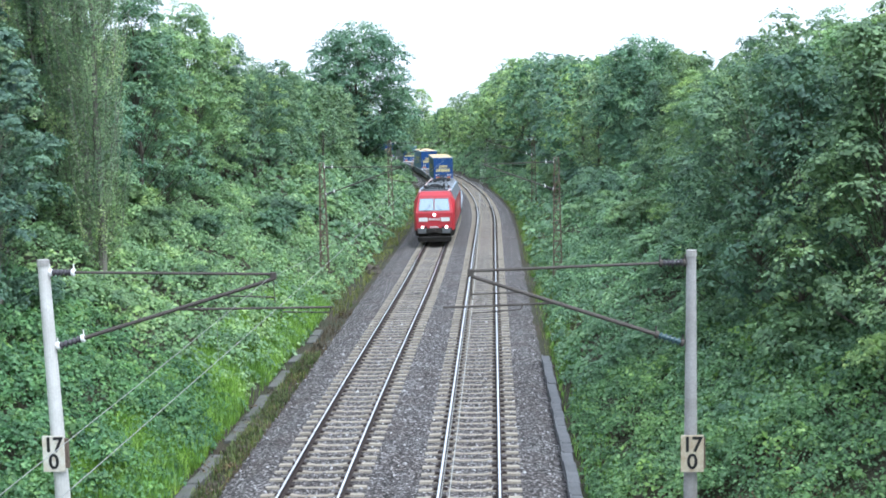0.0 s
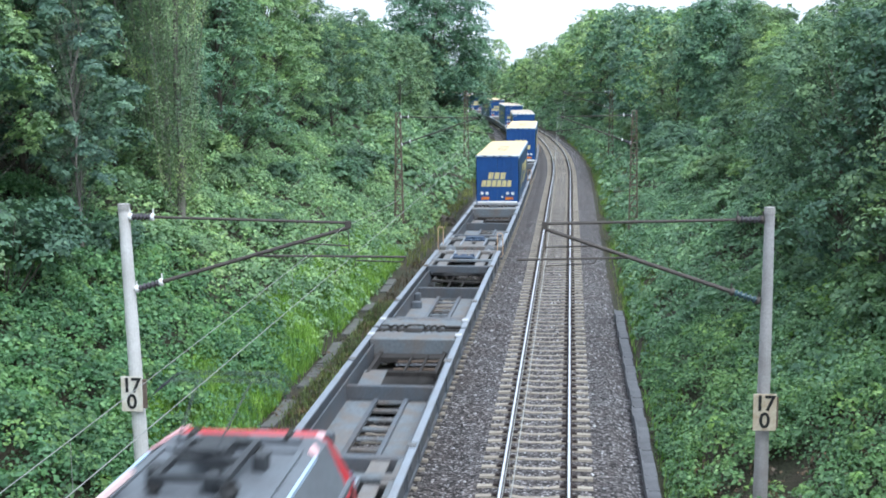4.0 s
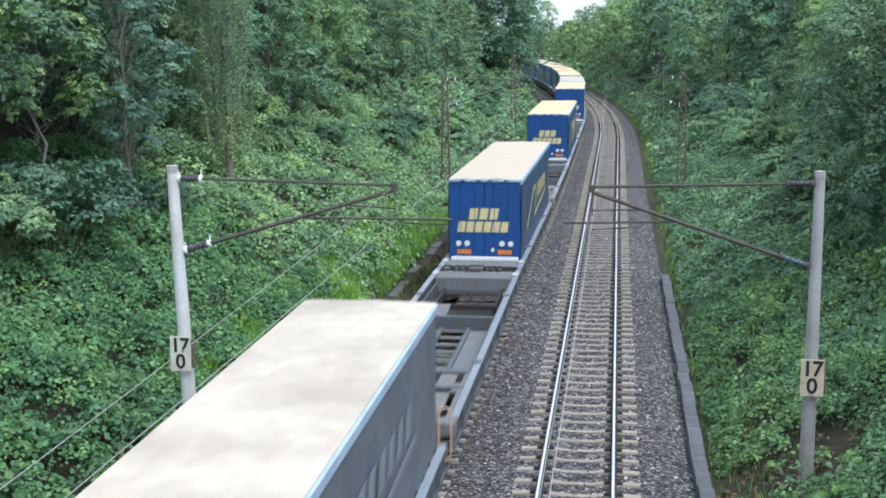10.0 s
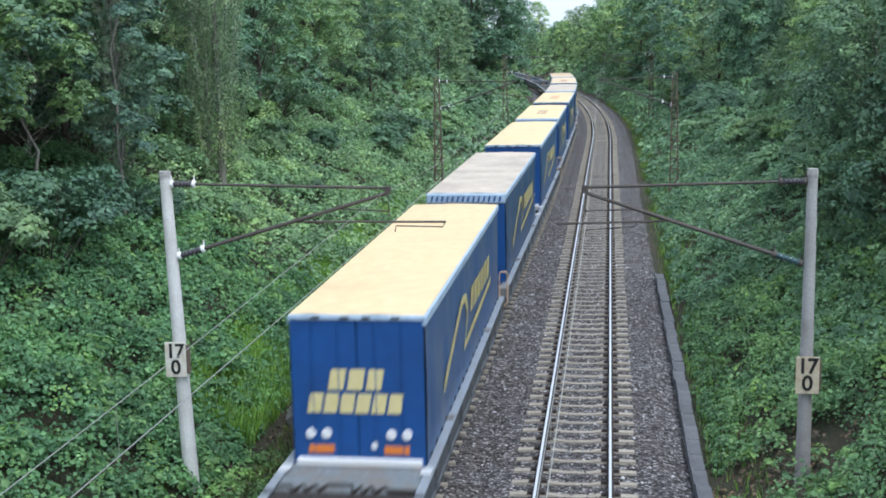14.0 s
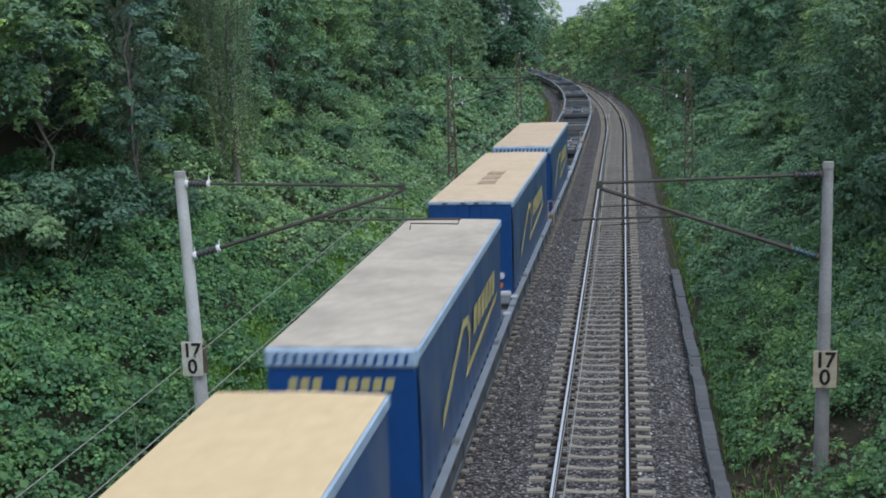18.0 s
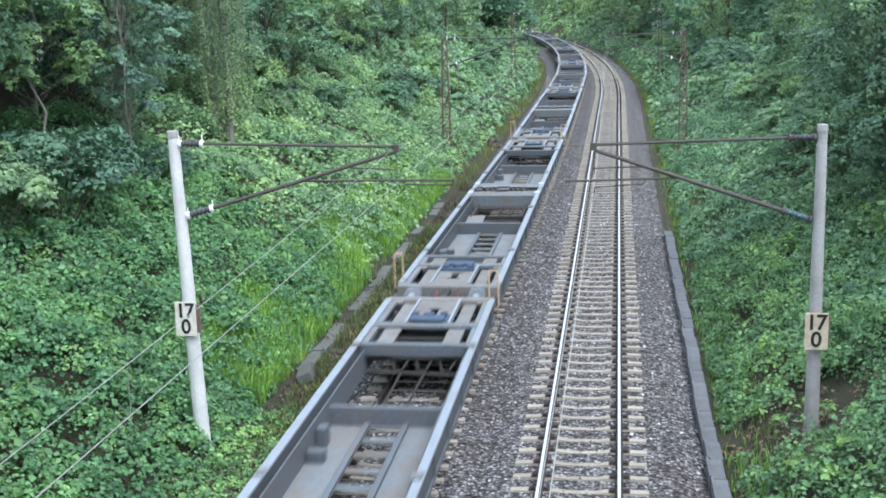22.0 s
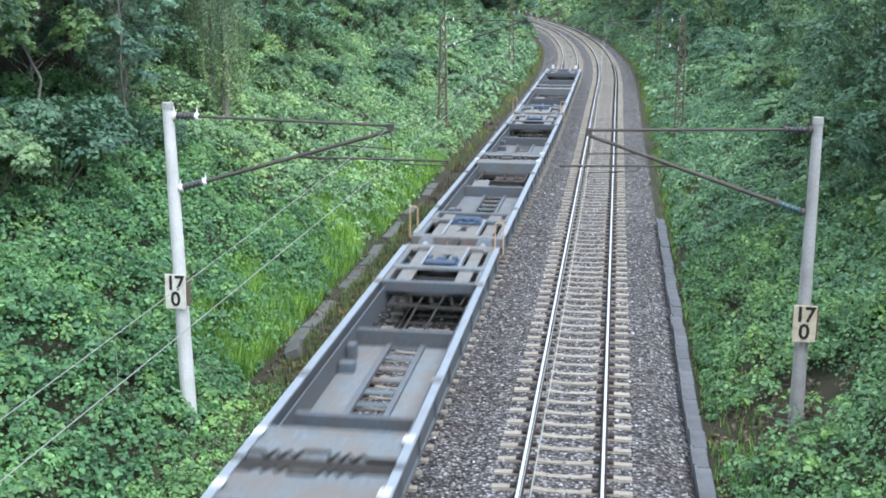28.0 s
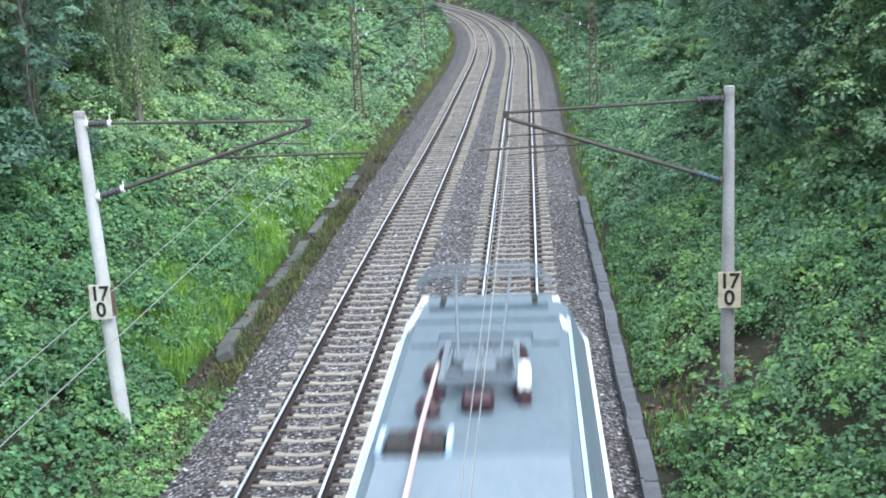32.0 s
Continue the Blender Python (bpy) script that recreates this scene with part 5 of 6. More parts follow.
    part("roof_cable", bm, M["cable_pink"], t)
    for y in (5.4, 13.4) if face else (5.75, 6.9, 7.85, 9.9, 13.4):
        part("cable_insulator", new_lathe((cable_x, y, 3.84), (cable_x, y, 4.1), [(0, 0.17), (0.3, 0.12), (0.55, 0.17), (0.8, 0.11), (1, 0.08)], 10), M["insul_red"], t)
    for sx in (-1, 1):
        part("roof_edge", new_box(sx * 1.47 - 0.045, sx * 1.47 + 0.045, 1.75, L - 1.75, 3.08, 3.17, bevel=0.02), M["white"] if not face else M["roof_grey"], t)
        part("rain_gutter", new_box(sx * 1.19 - 0.025, sx * 1.19 + 0.025, 2.8, L - 2.8, 3.76, 3.82), M["trim"], t)
    if not face:
        for xx in (0.26, 1.02):
            part("resistor_strip", new_box(xx - 0.03, xx + 0.03, 7.6, 8.2, 3.86, 4.0), M["trim"], t)
        for xx in (-0.45, -0.15, 0.15, 0.4):
            bm = bmesh.new()
            pipe(bm, [(xx, 5.0, 4.08), (xx * 0.9, 5.5, 4.20), (xx, 6.2, 4.14)], 0.025)
            part("spring_rod", bm, M["panto"], t)
        for yy in (10.0, 12.6):
            for xx in (-0.8, 0.8):
                part("lifting_lug", new_box(xx - 0.04, xx + 0.04, yy, yy + 0.12, 3.93, 3.99), M["roof_pale"], t)
    if face:
        for sx in (-1, 1):
            part("sill_strip", new_box(min(sx * 1.485, sx * 1.505), max(sx * 1.485, sx * 1.505), 1.2, L - 1.2, 1.06, 1.20), M["plate_grey"], t)
            for e0 in (1.72, 2.38, L - 1.72, L - 2.38):
                part("door_seam", new_box(min(sx * 1.49, sx * 1.508), max(sx * 1.49, sx * 1.508), e0 - 0.025, e0 + 0.025, 1.22, 3.02), M["black"], t)
        for yy in (2.75, 16.1):
            part("roof_block", new_box(-0.5, 0.2, yy, yy + 0.28, 3.86, 4.02, bevel=0.02), M["panto_dark"], t)
        for k in range(10):
            xx, yy = (-0.42, 0.05, 0.45)[k % 3], 6.35 + 0.68 * k
            part("roof_vent", new_box(xx - 0.10, xx + 0.10, yy, yy + 0.16, 3.93, 3.955, bevel=0.008), M["under"], t)
        for xx, yy in ((-0.62, 14.6), (-0.3, 15.5), (0.2, 14.3), (0.62, 15.2), (-0.7, 4.1), (0.3, 3.3)):
            part("roof_valve", new_box(xx - 0.09, xx + 0.09, yy, yy + 0.3, 3.86, 4.10, bevel=0.03), M["panto_dark"], t)
        for yy in (5.0, 5.6, 13.3, 13.9):
            part("roof_insulator", new_lathe((0.55, yy, 3.84), (0.55, yy, 4.16), [(0, 0.12), (0.3, 0.08), (0.55, 0.12), (0.8, 0.07), (1, 0.05)], 10), M["black"], t)
    ym = 4.9 if face else 6.55
    part("arm_motor", new_box(-0.19, 0.19, ym, ym + 0.32, 3.86, 4.06, bevel=0.04), M["insul_red"], t)
    bx = 0.95 if face else -0.55
    yb = 4.3 if face else 5.75
    part("breaker", new_lathe((bx, yb, 4.08), (bx, yb + 0.85, 4.08), [(0, 0.06), (0.1, 0.09), (0.9, 0.09), (1, 0.06)], 10), M["cap"] if not face else M["panto"], t)
    for y in (yb, yb + 0.8):
        part("breaker_post", new_lathe((bx, y, 3.84), (bx, y, 4.08), [(0, 0.10), (0.4, 0.07), (0.6, 0.10), (1, 0.05)], 10), M["insul_red"], t)
    if face:
        part("resistor_box", new_box(cable_x * 0.9, cable_x * 0.2, 6.2, 6.9, 3.86, 4.02, bevel=0.03), M["under"], t)
    else:
        part("resistor_box", new_box(0.32, 0.96, 7.64, 8.18, 3.86, 4.0, bevel=0.03), M["under"], t)
    for sx in (-1, 1):
        bm = bmesh.new()
        for k in range(7):
            ya = 8.0 + k * 0.62
            slab(bm, [(sx * 1.494, ya + (0.0 if sx > 0 else 0.42), 1.9), (sx * 1.494, ya + (0.42 if sx > 0 else 0.0), 1.9), (sx * 1.494, ya + (0.42 if sx > 0 else 0.0), 2.55), (sx * 1.494, ya + (0.0 if sx > 0 else 0.42), 2.55)], 0.008)
        if face:
            part("side_print", bm, M["pink"], t, "faded pale word blocks")
        else:
            bm.free()
    return t


def loco_materials():
    M["red"] = material("red_paint", (0.47, 0.032, 0.045), (0.56, 0.05, 0.065), 0.32, 6, 1.0, relief=0.03, stain=(0.33, 0.05, 0.06), amount=0.5)
    M["silver"] = material("cream_paint", (0.62, 0.64, 0.64), (0.72, 0.74, 0.74), 0.4, 6, 1.0, relief=0.03, stain=(0.45, 0.46, 0.46), amount=0.4)
    M["roof_grey"] = material("roof_grey", (0.12, 0.14, 0.155), (0.18, 0.20, 0.22), 0.6, 8, 1.2, relief=0.05, stain=(0.10, 0.10, 0.11), amount=0.5)
    M["roof_pale"] = material("roof_pale", (0.115, 0.155, 0.175), (0.165, 0.21, 0.235), 0.68, 8, 1.2, relief=0.05, stain=(0.13, 0.15, 0.17), amount=0.4)
    # paler than the roof: sky reflection put into the hatch colour
    M["roof_hatch"] = material("hatch_pale", (0.165, 0.21, 0.235), (0.23, 0.275, 0.305), 0.62, 8, 1.2, relief=0.05, stain=(0.18, 0.21, 0.24), amount=0.4)
    M["cable_pink"] = plain("cable_pink", (0.62, 0.46, 0.44), 0.5)
    M["glass"] = plain("windscreen_glass", (0.42, 0.50, 0.56), 0.06, 0.75)
    M["lamp"] = plain("headlight_glow", (1.0, 0.98, 0.92), 0.3, 0, 2.2)
    M["insul_red"] = plain("insulator_red", (0.055, 0.022, 0.026), 0.4)
    M["panto_dark"] = plain("pantograph_dark", (0.06, 0.065, 0.07), 0.5, 0.3)
    M["panto"] = plain("pantograph_grey", (0.20, 0.23, 0.25), 0.5, 0.3)
    M["plate_grey"] = material("buffer_grey", (0.10, 0.105, 0.11), (0.17, 0.175, 0.18), 0.6, 20, 4)
    M["pink"] = plain("faded_pink", (0.70, 0.42, 0.42), 0.5)


# ---- what moves ----
SPEED, PITCH = 22.88, 35.2
# where the locomotive's leading buffers are along the line at t seconds


DRIFT = [(0, -3.0), (0.8, -0.9), (1.5, 0.2), (2.5, 0.1), (3, -0.7), (4, -0.3), (7, -0.3), (9, -0.05), (12, -0.1), (16, -0.2), (21, -0.3), (24, -0.15), (28, 0.25), (32, 0.5)]


def head_at(t):
    ease = min(1.0, max(0.0, (t - 12.5) / 9.0))
    drift = float(np.interp(t, [k[0] for k in DRIFT], [k[1] for k in DRIFT]))
    return 25.0 + SPEED * (2.93 - t) + drift + 1.7 * ease * ease * (3 - 2 * ease)


def ride(u0, length, t):
    """Pose of a vehicle whose leading end is u0 metres behind the train's head."""
    s = head_at(t) + u0
    x0, y0, _ = on_line(s + 2.0, left_q(s + 2.0))
    x1, y1, _ = on_line(s + length - 2.0, left_q(s + length - 2.0))
    a = math.atan2(-(x1 - x0), y1 - y0)
    return pose(x0 + math.sin(a) * 2.0, y0 - math.cos(a) * 2.0, 0, 0, 0, math.degrees(a))


def motions():
    times = [0.0, 0.8, 1.5, 2, 2.5, 3, 3.5, 4, 5, 6, 7, 8, 9, 10, 11, 12, 13, 14, 15, 16, 17, 18, 19, 20, 21, 22, 23, 24, 25, 26, 27, 28, 29, 30, 31, 32.0]
    for ob, u0, length in TRAIN:
        walk(ob, [(t, ride(u0, length, t)) for t in times])
    walk(LOCO_2, [(t, pose(0, LOCO_2_HEAD - 27.0 * (32.0 - t), 0, 0, 0, 180)) for t in times])

# ================= the place =================
build_ground()
build_ballast()
ballast_stones(12000)
build_mast(1, 4.51, 24.0, 0.004, 4.26, "grey concrete mast with bracket, standing in brambles")
build_mast(-1, -8.17, 24.0, -0.030, 4.55, "pale leaning concrete mast with bracket, standing in brambles")
lattice_mast(68, 4.15, 6.85, -4.0, "rusty steel lattice mast on the slope")
lattice_mast(68, -8.7, 6.8, 4.4, "rusty steel lattice mast among bushes")
lattice_mast(118, 4.6, 7.2, -4.4, "distant steel lattice mast")
lattice_mast(112, -8.6, 7.2, 4.4, "distant steel lattice mast by the trees")
overhead_wire(0.15, 5.3, 6.02, "thin copper overhead wires above the track")
overhead_wire(LEFT_Q + 0.1, 5.3, 6.02, "thin copper overhead wires above the loaded track")

# ---- train ----
paint_materials()
loco_materials()
TRAIN = []
loco = build_loco("bright red electric freight locomotive with grey roof", "red", "roof_grey", 1, 4.97, True, -0.85)
TRAIN.append((loco, 0.0, 18.9))
front0 = build_wagon_half(False)
rear0 = build_wagon_half(True)
U0 = 0.87 * SPEED + 0.4 - 0.4
front_ends, rear_ends = [], []
for j in range(18):
    a = front0 if j == 0 else copy_thing(front0, Matrix())
    b = rear0 if j == 0 else copy_thing(rear0, Matrix())
    TRAIN.append((a, U0 + j * PITCH, HALF))
    TRAIN.append((b, U0 + j * PITCH + HALF, HALF))
door_cream = build_trailer(True, "roof_yellow", None, "blue curtain-sided trailer with cream roof, doors ahead")
door_red = build_trailer(True, "roof_yellow", "red", "blue curtain-sided trailer, cream roof with red print")
door_white = build_trailer(True, "roof_white", None, "blue curtain-sided trailer with pale white roof")
door_dirty = build_trailer(True, "roof_dirty", None, "blue-doored trailer with dusty roof, curtains greyed by painted sheen", "grey_curtain")
door_spots = build_trailer(True, "roof", "spots", "blue curtain-sided trailer, cream roof with dark patches")
head_cream = build_trailer(False, "roof", None, "blue curtain-sided trailer with pale band, headboard ahead")
head_yellow = build_trailer(False, "roof_yellow", "spots", "blue curtain-sided trailer, yellowed roof with dark marks")
head_dirty = build_trailer(False, "roof_dirty", None, "blue curtain-sided trailer with dusty roof, headboard ahead")
lamp_half = TRAIN[36][0]
for sx in (-1, 1):
    part("tail_signal", new_box(sx * 0.95 - 0.10, sx * 0.95 + 0.10, HALF - 0.76, HALF - 0.70, 1.14, 1.44, bevel=0.03), M["white"], lamp_half, "white tail signal plate")
used = set()


def load(kind, j, rear):
    ob = kind if kind.name not in used else copy_thing(kind, Matrix())
    used.add(kind.name)
    u = U0 + j * PITCH + (HALF + 1.6 if rear else 1.65)
    TRAIN.append((ob, u, TRAILER))


for kind, j, rear in ((door_red, 1, True), (door_red, 2, True), (door_dirty, 3, True), (door_white, 4, True), (door_cream, 5, True), (door_cream, 6, True),
                      (head_dirty, 7, False), (door_cream, 7, True), (head_yellow, 8, False), (door_red, 8, True), (head_dirty, 9, False), (door_spots, 9, True), (head_cream, 10, False)):
    load(kind, j, rear)
LOCO_2 = build_loco("pale grey electric locomotive seen from above", "silver", "roof_pale", 0, 4.85, False, 0.58)
LOCO_2_HEAD = 20.6

# ---- vegetation ----
OPEN_PATCH = (24.3, 4.4, 2.0, 1.3)
undergrowth("bramble_thicket", 17, 40, -7.7, -18, 2900, 0.078, M["bramble"], 11, "green brambles and nettles on the slope", 1.05, None, 46, 0.40)
undergrowth("nettle_bed", 17, 40, -7.8, -16, 1100, 0.085, M["nettle"], 31, "yellow-green nettles among the brambles", 1.2, None, 26, 0.26)
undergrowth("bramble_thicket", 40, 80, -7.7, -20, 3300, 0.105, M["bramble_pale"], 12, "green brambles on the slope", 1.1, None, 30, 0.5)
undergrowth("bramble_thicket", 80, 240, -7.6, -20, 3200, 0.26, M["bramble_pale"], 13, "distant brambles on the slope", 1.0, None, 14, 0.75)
undergrowth("bramble_thicket", 17, 40, 3.05, 14, 3400, 0.062, M["bramble_cool"], 14, "green brambles and nettles on the slope", 0.95, OPEN_PATCH, 46, 0.40)
undergrowth("nettle_bed", 17, 40, 3.2, 11, 450, 0.085, M["nettle"], 34, "yellow-green nettles among the brambles", 1.1, OPEN_PATCH, 26, 0.26)
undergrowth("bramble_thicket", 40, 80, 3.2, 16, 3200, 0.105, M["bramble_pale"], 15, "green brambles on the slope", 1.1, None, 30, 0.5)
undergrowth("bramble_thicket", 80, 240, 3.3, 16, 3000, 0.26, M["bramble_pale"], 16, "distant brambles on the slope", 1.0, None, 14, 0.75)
undergrowth("bramble_thicket", 27, 42, 5, 13, 1100, 0.075, M["bramble_pale"], 35, "pale green tall brambles on the slope", 1.25, None, 40, 0.42)
undergrowth("bramble_thicket", 188, 262, -6.4, -9.6, 420, 0.26, M["bramble_pale"], 36, "tall brambles crowding the inside of the curve", 2.6, None, 14, 0.7)
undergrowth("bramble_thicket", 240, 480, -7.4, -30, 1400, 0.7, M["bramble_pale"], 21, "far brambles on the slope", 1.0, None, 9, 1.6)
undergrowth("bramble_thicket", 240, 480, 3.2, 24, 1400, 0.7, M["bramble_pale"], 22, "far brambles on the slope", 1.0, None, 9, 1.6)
def build_stump(s, q):
    """A low, split stump with two buttress roots."""
    r = random.Random(77)
    x, y, _ = on_line(s, q)
    z = ground_z(s, q)
    t = thing("tree_stump", "dark weathered tree stump on the grassy verge", "stump")
    bm = bmesh.new()
    rings = []
    for zz, rad in ((-0.25, 0.56), (0.05, 0.50), (0.28, 0.40), (0.48, 0.37)):
        rings.append([bm.verts.new((x + rad * 1.15 * (1 + r.uniform(-0.16, 0.16)) * math.cos(k * math.tau / 14), y + rad * (1 + r.uniform(-0.16, 0.16)) * math.sin(k * math.tau / 14), z + zz + (r.uniform(-0.09, 0.12) if zz > 0.4 else 0))) for k in range(14)])
    for lo, hi in zip(rings, rings[1:]):
        for k in range(14):
            bm.faces.new((lo[k], lo[(k + 1) % 14], hi[(k + 1) % 14], hi[k]))
    mid = bm.verts.new((x, y, z + 0.40))
    for k in range(14):
        bm.faces.new((rings[-1][k], rings[-1][(k + 1) % 14], mid))
    part("trunk", bm, M["bark"], t)
    for dx, dy in ((-0.85, -0.25), (0.55, -0.55)):
        part("root", new_tube((x + dx * 0.3, y + dy * 0.3, z + 0.2), (x + dx, y + dy, z - 0.08), 0.13, 0.05, 8), M["bark"], t)


build_stump(77.2, -6.95)
tall_grass("verge_grass", 27, 62, -9.9, -7.6, 30000, 0.56, M["grass"], 17, "bright tall grass on the verge")
tall_grass("verge_grass", 60, 170, -8.2, -6.7, 4500, 0.4, M["grass_dull"], 18, "olive grass on the verge")
tall_grass("verge_grass", 48, 170, 2.7, 5.2, 8000, 0.42, M["grass_dull"], 24, "dull olive grass between ballast and slope")
tall_grass("verge_grass", 12, 170, 2.9, 3.9, 14000, 0.26, M["grass"], 19, "pale grass beside the drain")
tall_grass("verge_grass", 22, 50, -7.2, -6.45, 3600, 0.26, M["grass_dull"], 20, "dull olive grass along the ballast edge")
tall_grass("verge_weeds", 26, 62, -7.1, -6.4, 2600, 0.22, M["weed"], 23, "brown withered weeds along the ballast edge")
undergrowth("leaf_litter", 22, 28, 2.95, 7, 160, 0.07, M["litter"], 35, "brown dead leaves on bare soil", 0.05, None, 12, 0.3)
undergrowth("leaf_litter", 18, 44, -6.5, -7.5, 260, 0.06, M["litter"], 36, "brown dead weeds along the ballast edge", 0.1, None, 10, 0.25)
undergrowth("bramble_thicket", 16, 27, -6.4, -7.9, 420, 0.066, M["bramble"], 37, "low brambles creeping onto the ballast", 0.5, None, 22, 0.28)

NEAR = [
    build_tree("broadleaf_tree", 10.5, 3.6, M["leaf"], M["bark"], 41, 0.12, 0.125, 70, 330, "skirt", "dense green broadleaf tree on the cutting slope", sprays=20),
    build_tree("broadleaf_tree", 9, 3.4, M["leaf_dark"], M["bark"], 42, 0.12, 0.125, 68, 330, "skirt", "dark green broadleaf tree on the cutting slope", sprays=20),
    build_tree("broadleaf_tree", 11, 3.4, M["leaf_bright"], M["bark"], 43, 0.30, 0.12, 66, 340, "dome", "light green ash-like tree on the cutting slope", sprays=18),
    build_tree("broadleaf_tree", 10, 3.9, M["leaf_dark"], M["bark"], 46, 0.22, 0.125, 70, 330, "dome", "broad dark green tree on the cutting slope", sprays=20),
]
FAR = [
    build_tree("broadleaf_tree", 11, 4.0, M["leaf"], M["bark"], 44, 0.06, 0.28, 50, 110, "round", "rounded green tree beside the line", sprays=12, fat=1.3),
    build_tree("broadleaf_tree", 12, 3.8, M["leaf_dark"], M["bark"], 47, 0.06, 0.28, 50, 110, "skirt", "dark green tree beside the line", sprays=12, fat=1.3),
    build_tree("broadleaf_tree", 11, 3.6, M["leaf_bright"], M["bark"], 48, 0.06, 0.28, 50, 110, "round", "light green tree beside the line", sprays=12, fat=1.3),
    # greyer, paler leaf puts some of the distance haze into the colour
    build_tree("broadleaf_tree", 11.5, 3.6, M["leaf_grey"], M["bark"], 54, 0.06, 0.28, 50, 110, "round", "grey-green tree beside the line, haze in its leaf colour", sprays=12, fat=1.3),
]
BACK = [build_tree("broadleaf_tree", 11, 4.2, M["leaf_dark"], M["bark"], 55, 0.03, 0.55, 34, 60, "skirt", "dark tree at the top of the cutting", sprays=8, fat=1.4)]
GREAT = build_tree("broadleaf_tree", 15, 6.7, M["leaf"], M["bark"], 49, 0.06, 0.25, 150, 300, "dome", "tall rounded tree standing above the others", sprays=18, fat=1.15)
SLENDER = build_tree("ash_tree", 9.5, 1.7, M["leaf_grey"], M["bark_pale"], 56, 0.26, 0.10, 40, 340, "round", "slender young blue-green ash with a thin pale trunk", sprays=14, girth=0.36)
SUNLIT = build_tree("ash_tree", 7.4, 2.1, M["leaf_bright"], M["bark_pale"], 57, 0.40, 0.11, 34, 360, "dome", "young light green ash with drooping sprays", sprays=16, girth=0.45)
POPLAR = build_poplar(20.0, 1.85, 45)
BUSHES = [
    build_bush("bush", 2.6, 2.0, M["leaf_dark"], 51, label="dark green rounded bush on the slope"),
    build_bush("bush", 2.0, 1.8, M["leaf"], 52, label="green bush on the slope"),
    build_bush("bush", 1.8, 1.5, M["leaf_bright"], 53, label="light green shrub on the slope"),
]
TALL = {}
for kind, h in zip(NEAR + FAR + BACK, (10.5, 9, 11, 10, 11, 12, 11, 11.5, 11)):
    TALL[kind.name] = h
planted = set()


def plant(kind, s, q, size=1.0, turn=0.0):
    x, y, _ = on_line(s, q)
    m = pose(x, y, ground_z(s, q) - 0.1, 0, 0, turn)
    if kind.name in planted:
        ob = copy_thing(kind, m)
    else:
        planted.add(kind.name)
        ob = kind
        ob.matrix_basis = m
    ob.scale = (size, size, size)
    return ob


rnd = random.Random(77)
for s0, q0, size, turn in ((47.4, -15.1, 1.0, 0), (45.6, -13.9, 0.80, 120), (49.5, -17.6, 0.98, 70), (47.5, -18.9, 1.0, 200), (53.5, -20.5, 0.95, 300), (44.0, -20.6, 0.9, 30)):
    plant(POPLAR, s0, q0, size, turn)
plant(GREAT, 165, -14.6, 1.12, 40)
for s0, q0, size, turn in ((35.8, -13.9, 1.0, 0), (37.5, -14.6, 0.95, 140), (40.0, -15.6, 0.9, 250)):
    plant(SLENDER, s0, q0, size, turn)
for s0, q0, size, turn in ((33.2, -15.4, 0.95, 20), (36.5, -17.2, 1.05, 190), (30.5, -16.2, 0.95, 280)):
    plant(SUNLIT, s0, q0, size, turn)
for s0, q0, size, turn in ((30.2, -13.9, 1.15, 0), (33.0, -14.3, 0.95, 140), (36.8, -13.4, 0.7, 90), (27.4, -14.2, 1.0, 220)):
    plant(BUSHES[0], s0, q0, size, turn)
plant(BUSHES[1], 41.3, -12.8, 0.7, 200)
plant(BUSHES[0], 51.5, -11.9, 0.5, 30)


def row(kinds, s0, s1, step, q, wobble, small, large):
    s = s0
    while s < s1:
        plant(kinds[rnd.randrange(len(kinds))], s + rnd.uniform(-0.3, 0.3) * step, q + rnd.uniform(-wobble, wobble), rnd.uniform(small, large), rnd.uniform(0, 360))
        s += step


def tree_line(kinds, s0, s1, step, q, wobble, tops, low=0.84):
    """Trees whose tops follow a line of heights: rows of (metres along, height of the top)."""
    s = s0
    while s < s1:
        kind = kinds[rnd.randrange(len(kinds))]
        a, b = s + rnd.uniform(-0.3, 0.3) * step, q + rnd.uniform(-wobble, wobble)
        top = float(np.interp(a, [k[0] for k in tops], [k[1] for k in tops])) * rnd.uniform(low, 1.0)
        plant(kind, a, b, (top - ground_z(a, b)) / (TALL[kind.name] * 1.05), rnd.uniform(0, 360))
        s += step


# left-hand slope and top
LEFT_TOPS = [(20, 17), (50, 17), (60, 16.8), (80, 15.8), (100, 14.9), (130, 14.2), (160, 13.5), (200, 17), (330, 19)]
# dark-leaved kinds only: their colour carries the shade under the canopy
tree_line([NEAR[1], NEAR[3]], 22, 44, 6.0, -18.0, 0.8, LEFT_TOPS, 0.9)
tree_line(NEAR, 50, 100, 5.5, -17.0, 1.0, LEFT_TOPS)
tree_line(NEAR, 22, 84, 6.5, -22.0, 1.5, LEFT_TOPS)
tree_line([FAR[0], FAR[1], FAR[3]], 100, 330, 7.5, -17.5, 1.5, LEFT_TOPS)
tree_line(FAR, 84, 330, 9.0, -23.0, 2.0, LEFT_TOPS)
tree_line(BACK, 24, 120, 6.5, -26.5, 1.0, LEFT_TOPS)
tree_line(BACK, 30, 300, 10.0, -31.0, 2.0, LEFT_TOPS)
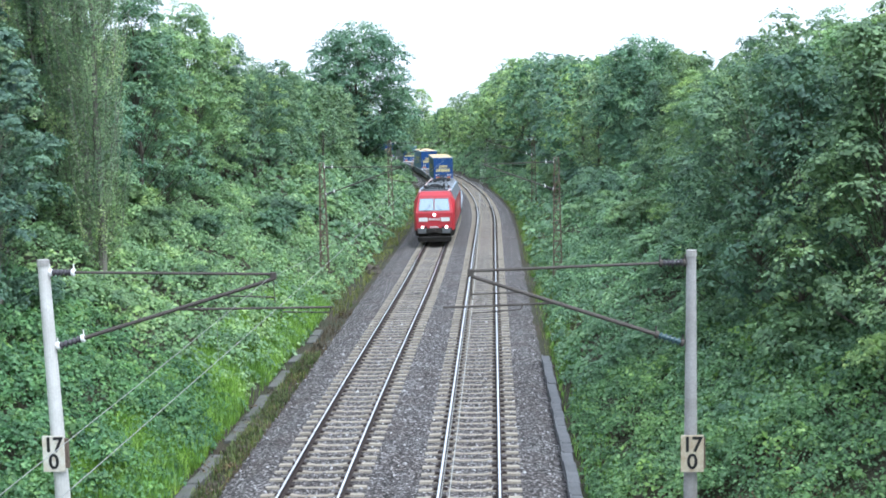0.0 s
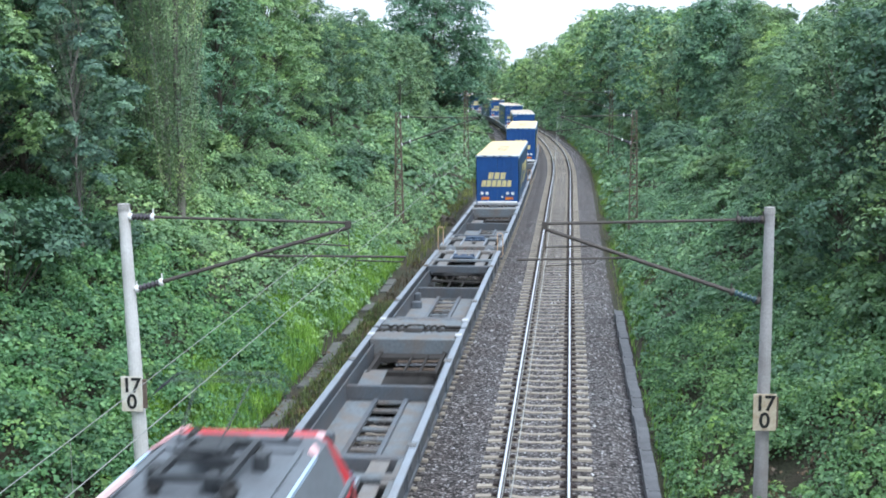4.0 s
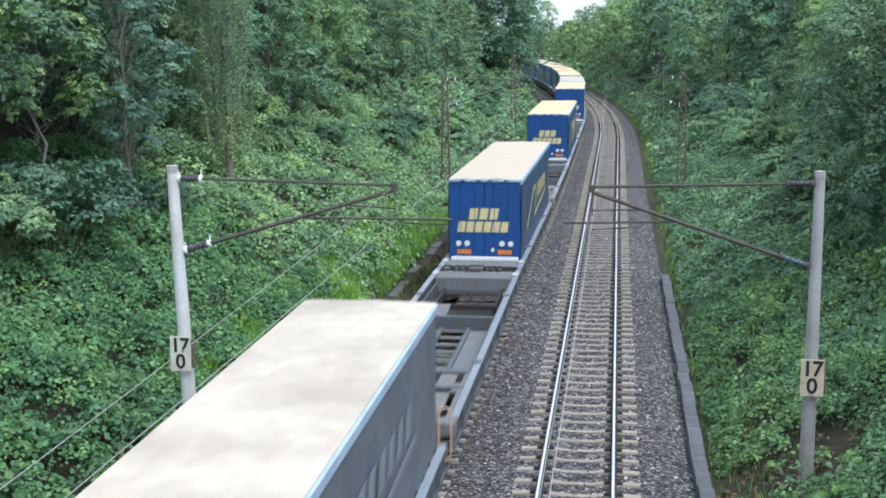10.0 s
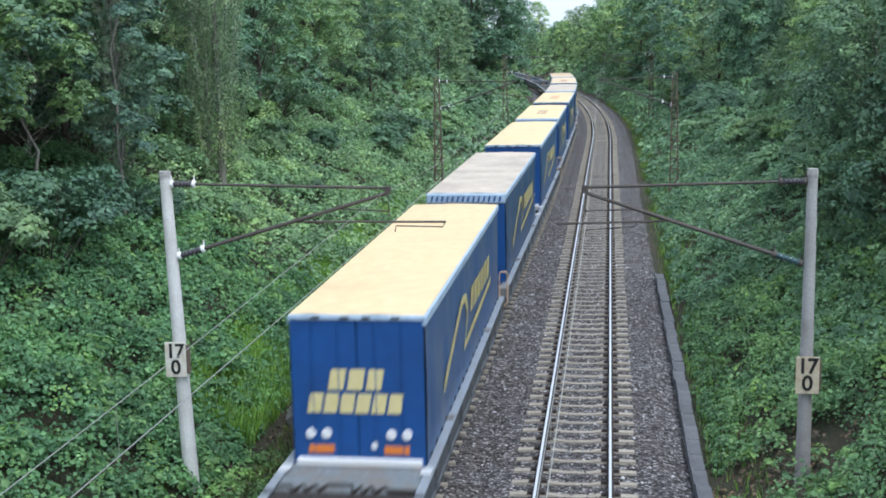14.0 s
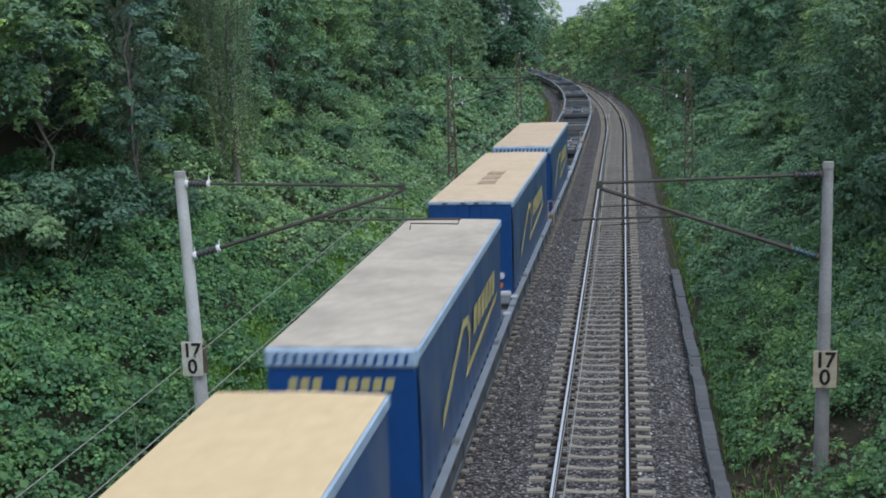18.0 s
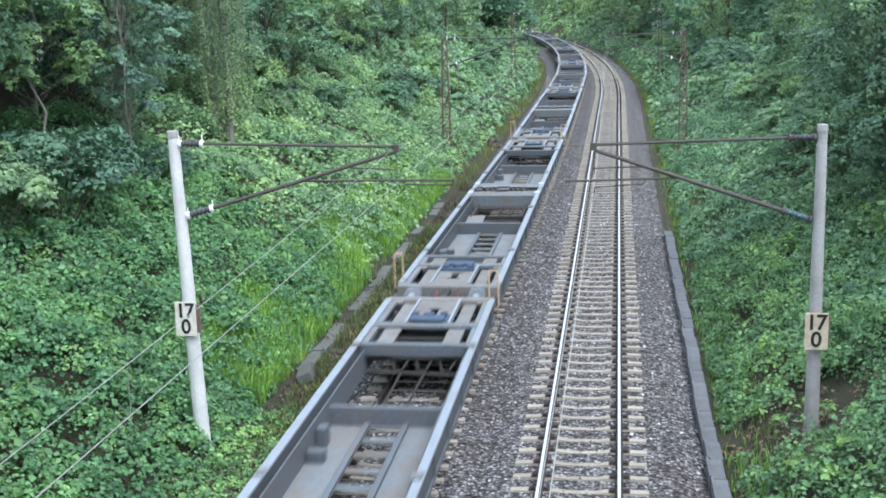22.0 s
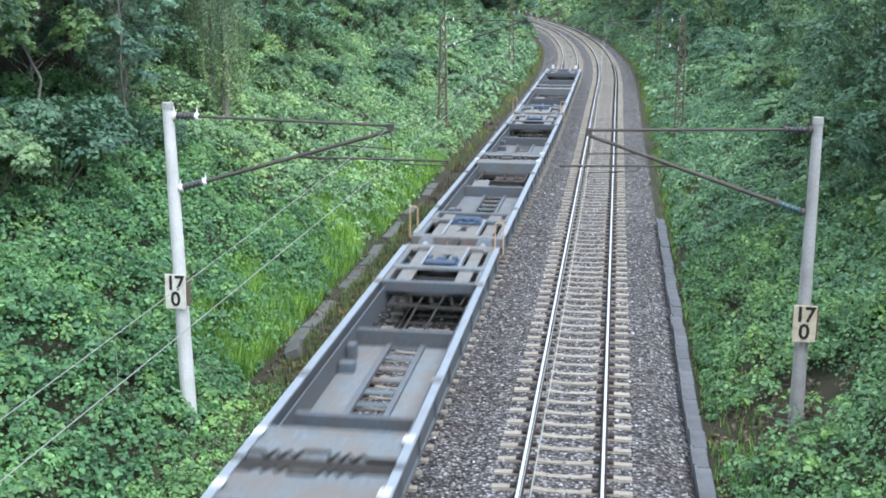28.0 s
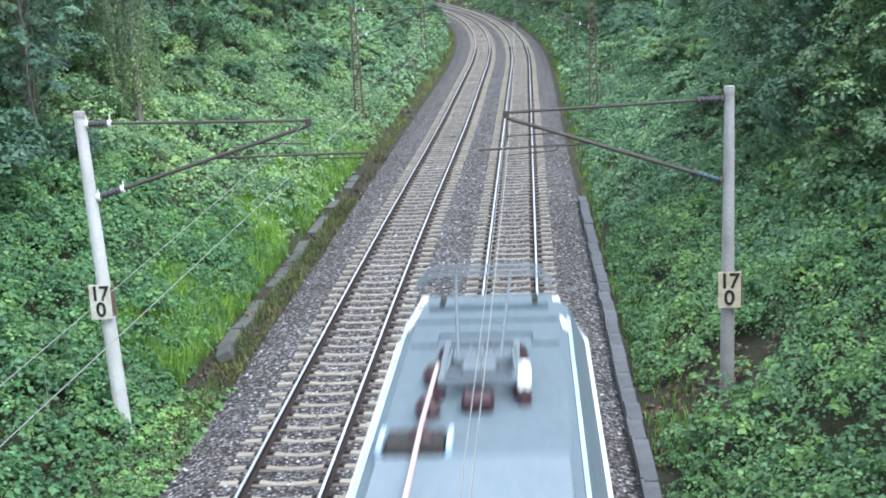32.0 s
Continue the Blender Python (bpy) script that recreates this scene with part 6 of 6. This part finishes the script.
# right-hand slope and top
RIGHT_TOPS = [(20, 12.6), (70, 13.0), (100, 14.2), (130, 15.9), (160, 17.5), (190, 18.7), (220, 17.5), (250, 14.7), (280, 12), (310, 10.6), (480, 11.5)]
RIGHT_BACK = [(20, 13.4), (60, 13.8), (100, 14), (130, 15.6), (190, 18.8), (220, 19), (250, 18), (280, 15.4), (310, 12), (340, 10.6), (480, 11.5)]
tree_line(NEAR, 27, 88, 4.8, 12.0, 1.0, RIGHT_TOPS, 0.8)
tree_line(NEAR, 30, 90, 6.0, 15.5, 1.5, RIGHT_BACK)
plant(GREAT, 101, 13.0, 0.62, 200)
tree_line(FAR, 108, 480, 7.5, 10.5, 1.5, RIGHT_TOPS)
tree_line(FAR, 90, 480, 10.0, 16.5, 2.0, RIGHT_BACK)
for s, q, k in ((30, 10.0, 0.85), (34.5, 9.2, 0.82), (39, 9.0, 0.76), (44, 9.8, 0.70)):
    plant(NEAR[3] if k < 0.8 else NEAR[1], s, q, k, 70 * k * s)
tree_line(BACK, 24, 100, 6.5, 19.5, 1.0, RIGHT_BACK)
# trees out of view, added to shade the near right slope
tree_line([NEAR[1], NEAR[3]], 11, 27, 4.5, 10.8, 0.8, [(0, 12.0), (40, 12.5)])
tree_line(BACK, 30, 340, 11.0, 24.0, 2.0, RIGHT_BACK)
for s, q, k in ((360, 12, 1.0), (368, 4, 0.95), (375, -4, 1.0), (385, 14, 1.1), (392, 0, 1.05), (400, -10, 1.0), (410, 8, 1.1), (420, -4, 1.1), (380, -14, 1.0), (430, 16, 1.2), (440, 2, 1.2)):
    plant(FAR[rnd.randrange(4)], s, q + 14, k, 40 * k)
tree_line(BACK, 340, 620, 9.0, -40.0, 4.0, [(300, 17), (620, 17)])
tree_line(BACK, 300, 640, 9.0, 30.0, 3.0, [(300, 12.5), (640, 15)])
row(BUSHES, 46, 70, 3.0, -16.6, 1.0, 0.6, 1.0)
row(BUSHES, 54, 70, 3.4, -14.4, 1.0, 0.5, 0.85)
row(BUSHES, 70, 190, 6.0, -13.0, 2.0, 0.8, 1.2)
row(BUSHES, 150, 250, 5.0, -9.6, 0.4, 0.9, 1.25)
row(BUSHES, 26, 70, 4.0, 8.8, 0.8, 0.5, 0.95)
row(BUSHES, 70, 200, 5.0, 8.0, 1.2, 0.8, 1.2)

# ---- tracks and slabs ----
build_track(lambda s: 0.0, "concrete-sleepered railway track with bright rails", 21.42)
build_track(left_q, "concrete-sleepered railway track with worn rails", 20.4)
build_drains()
motions()
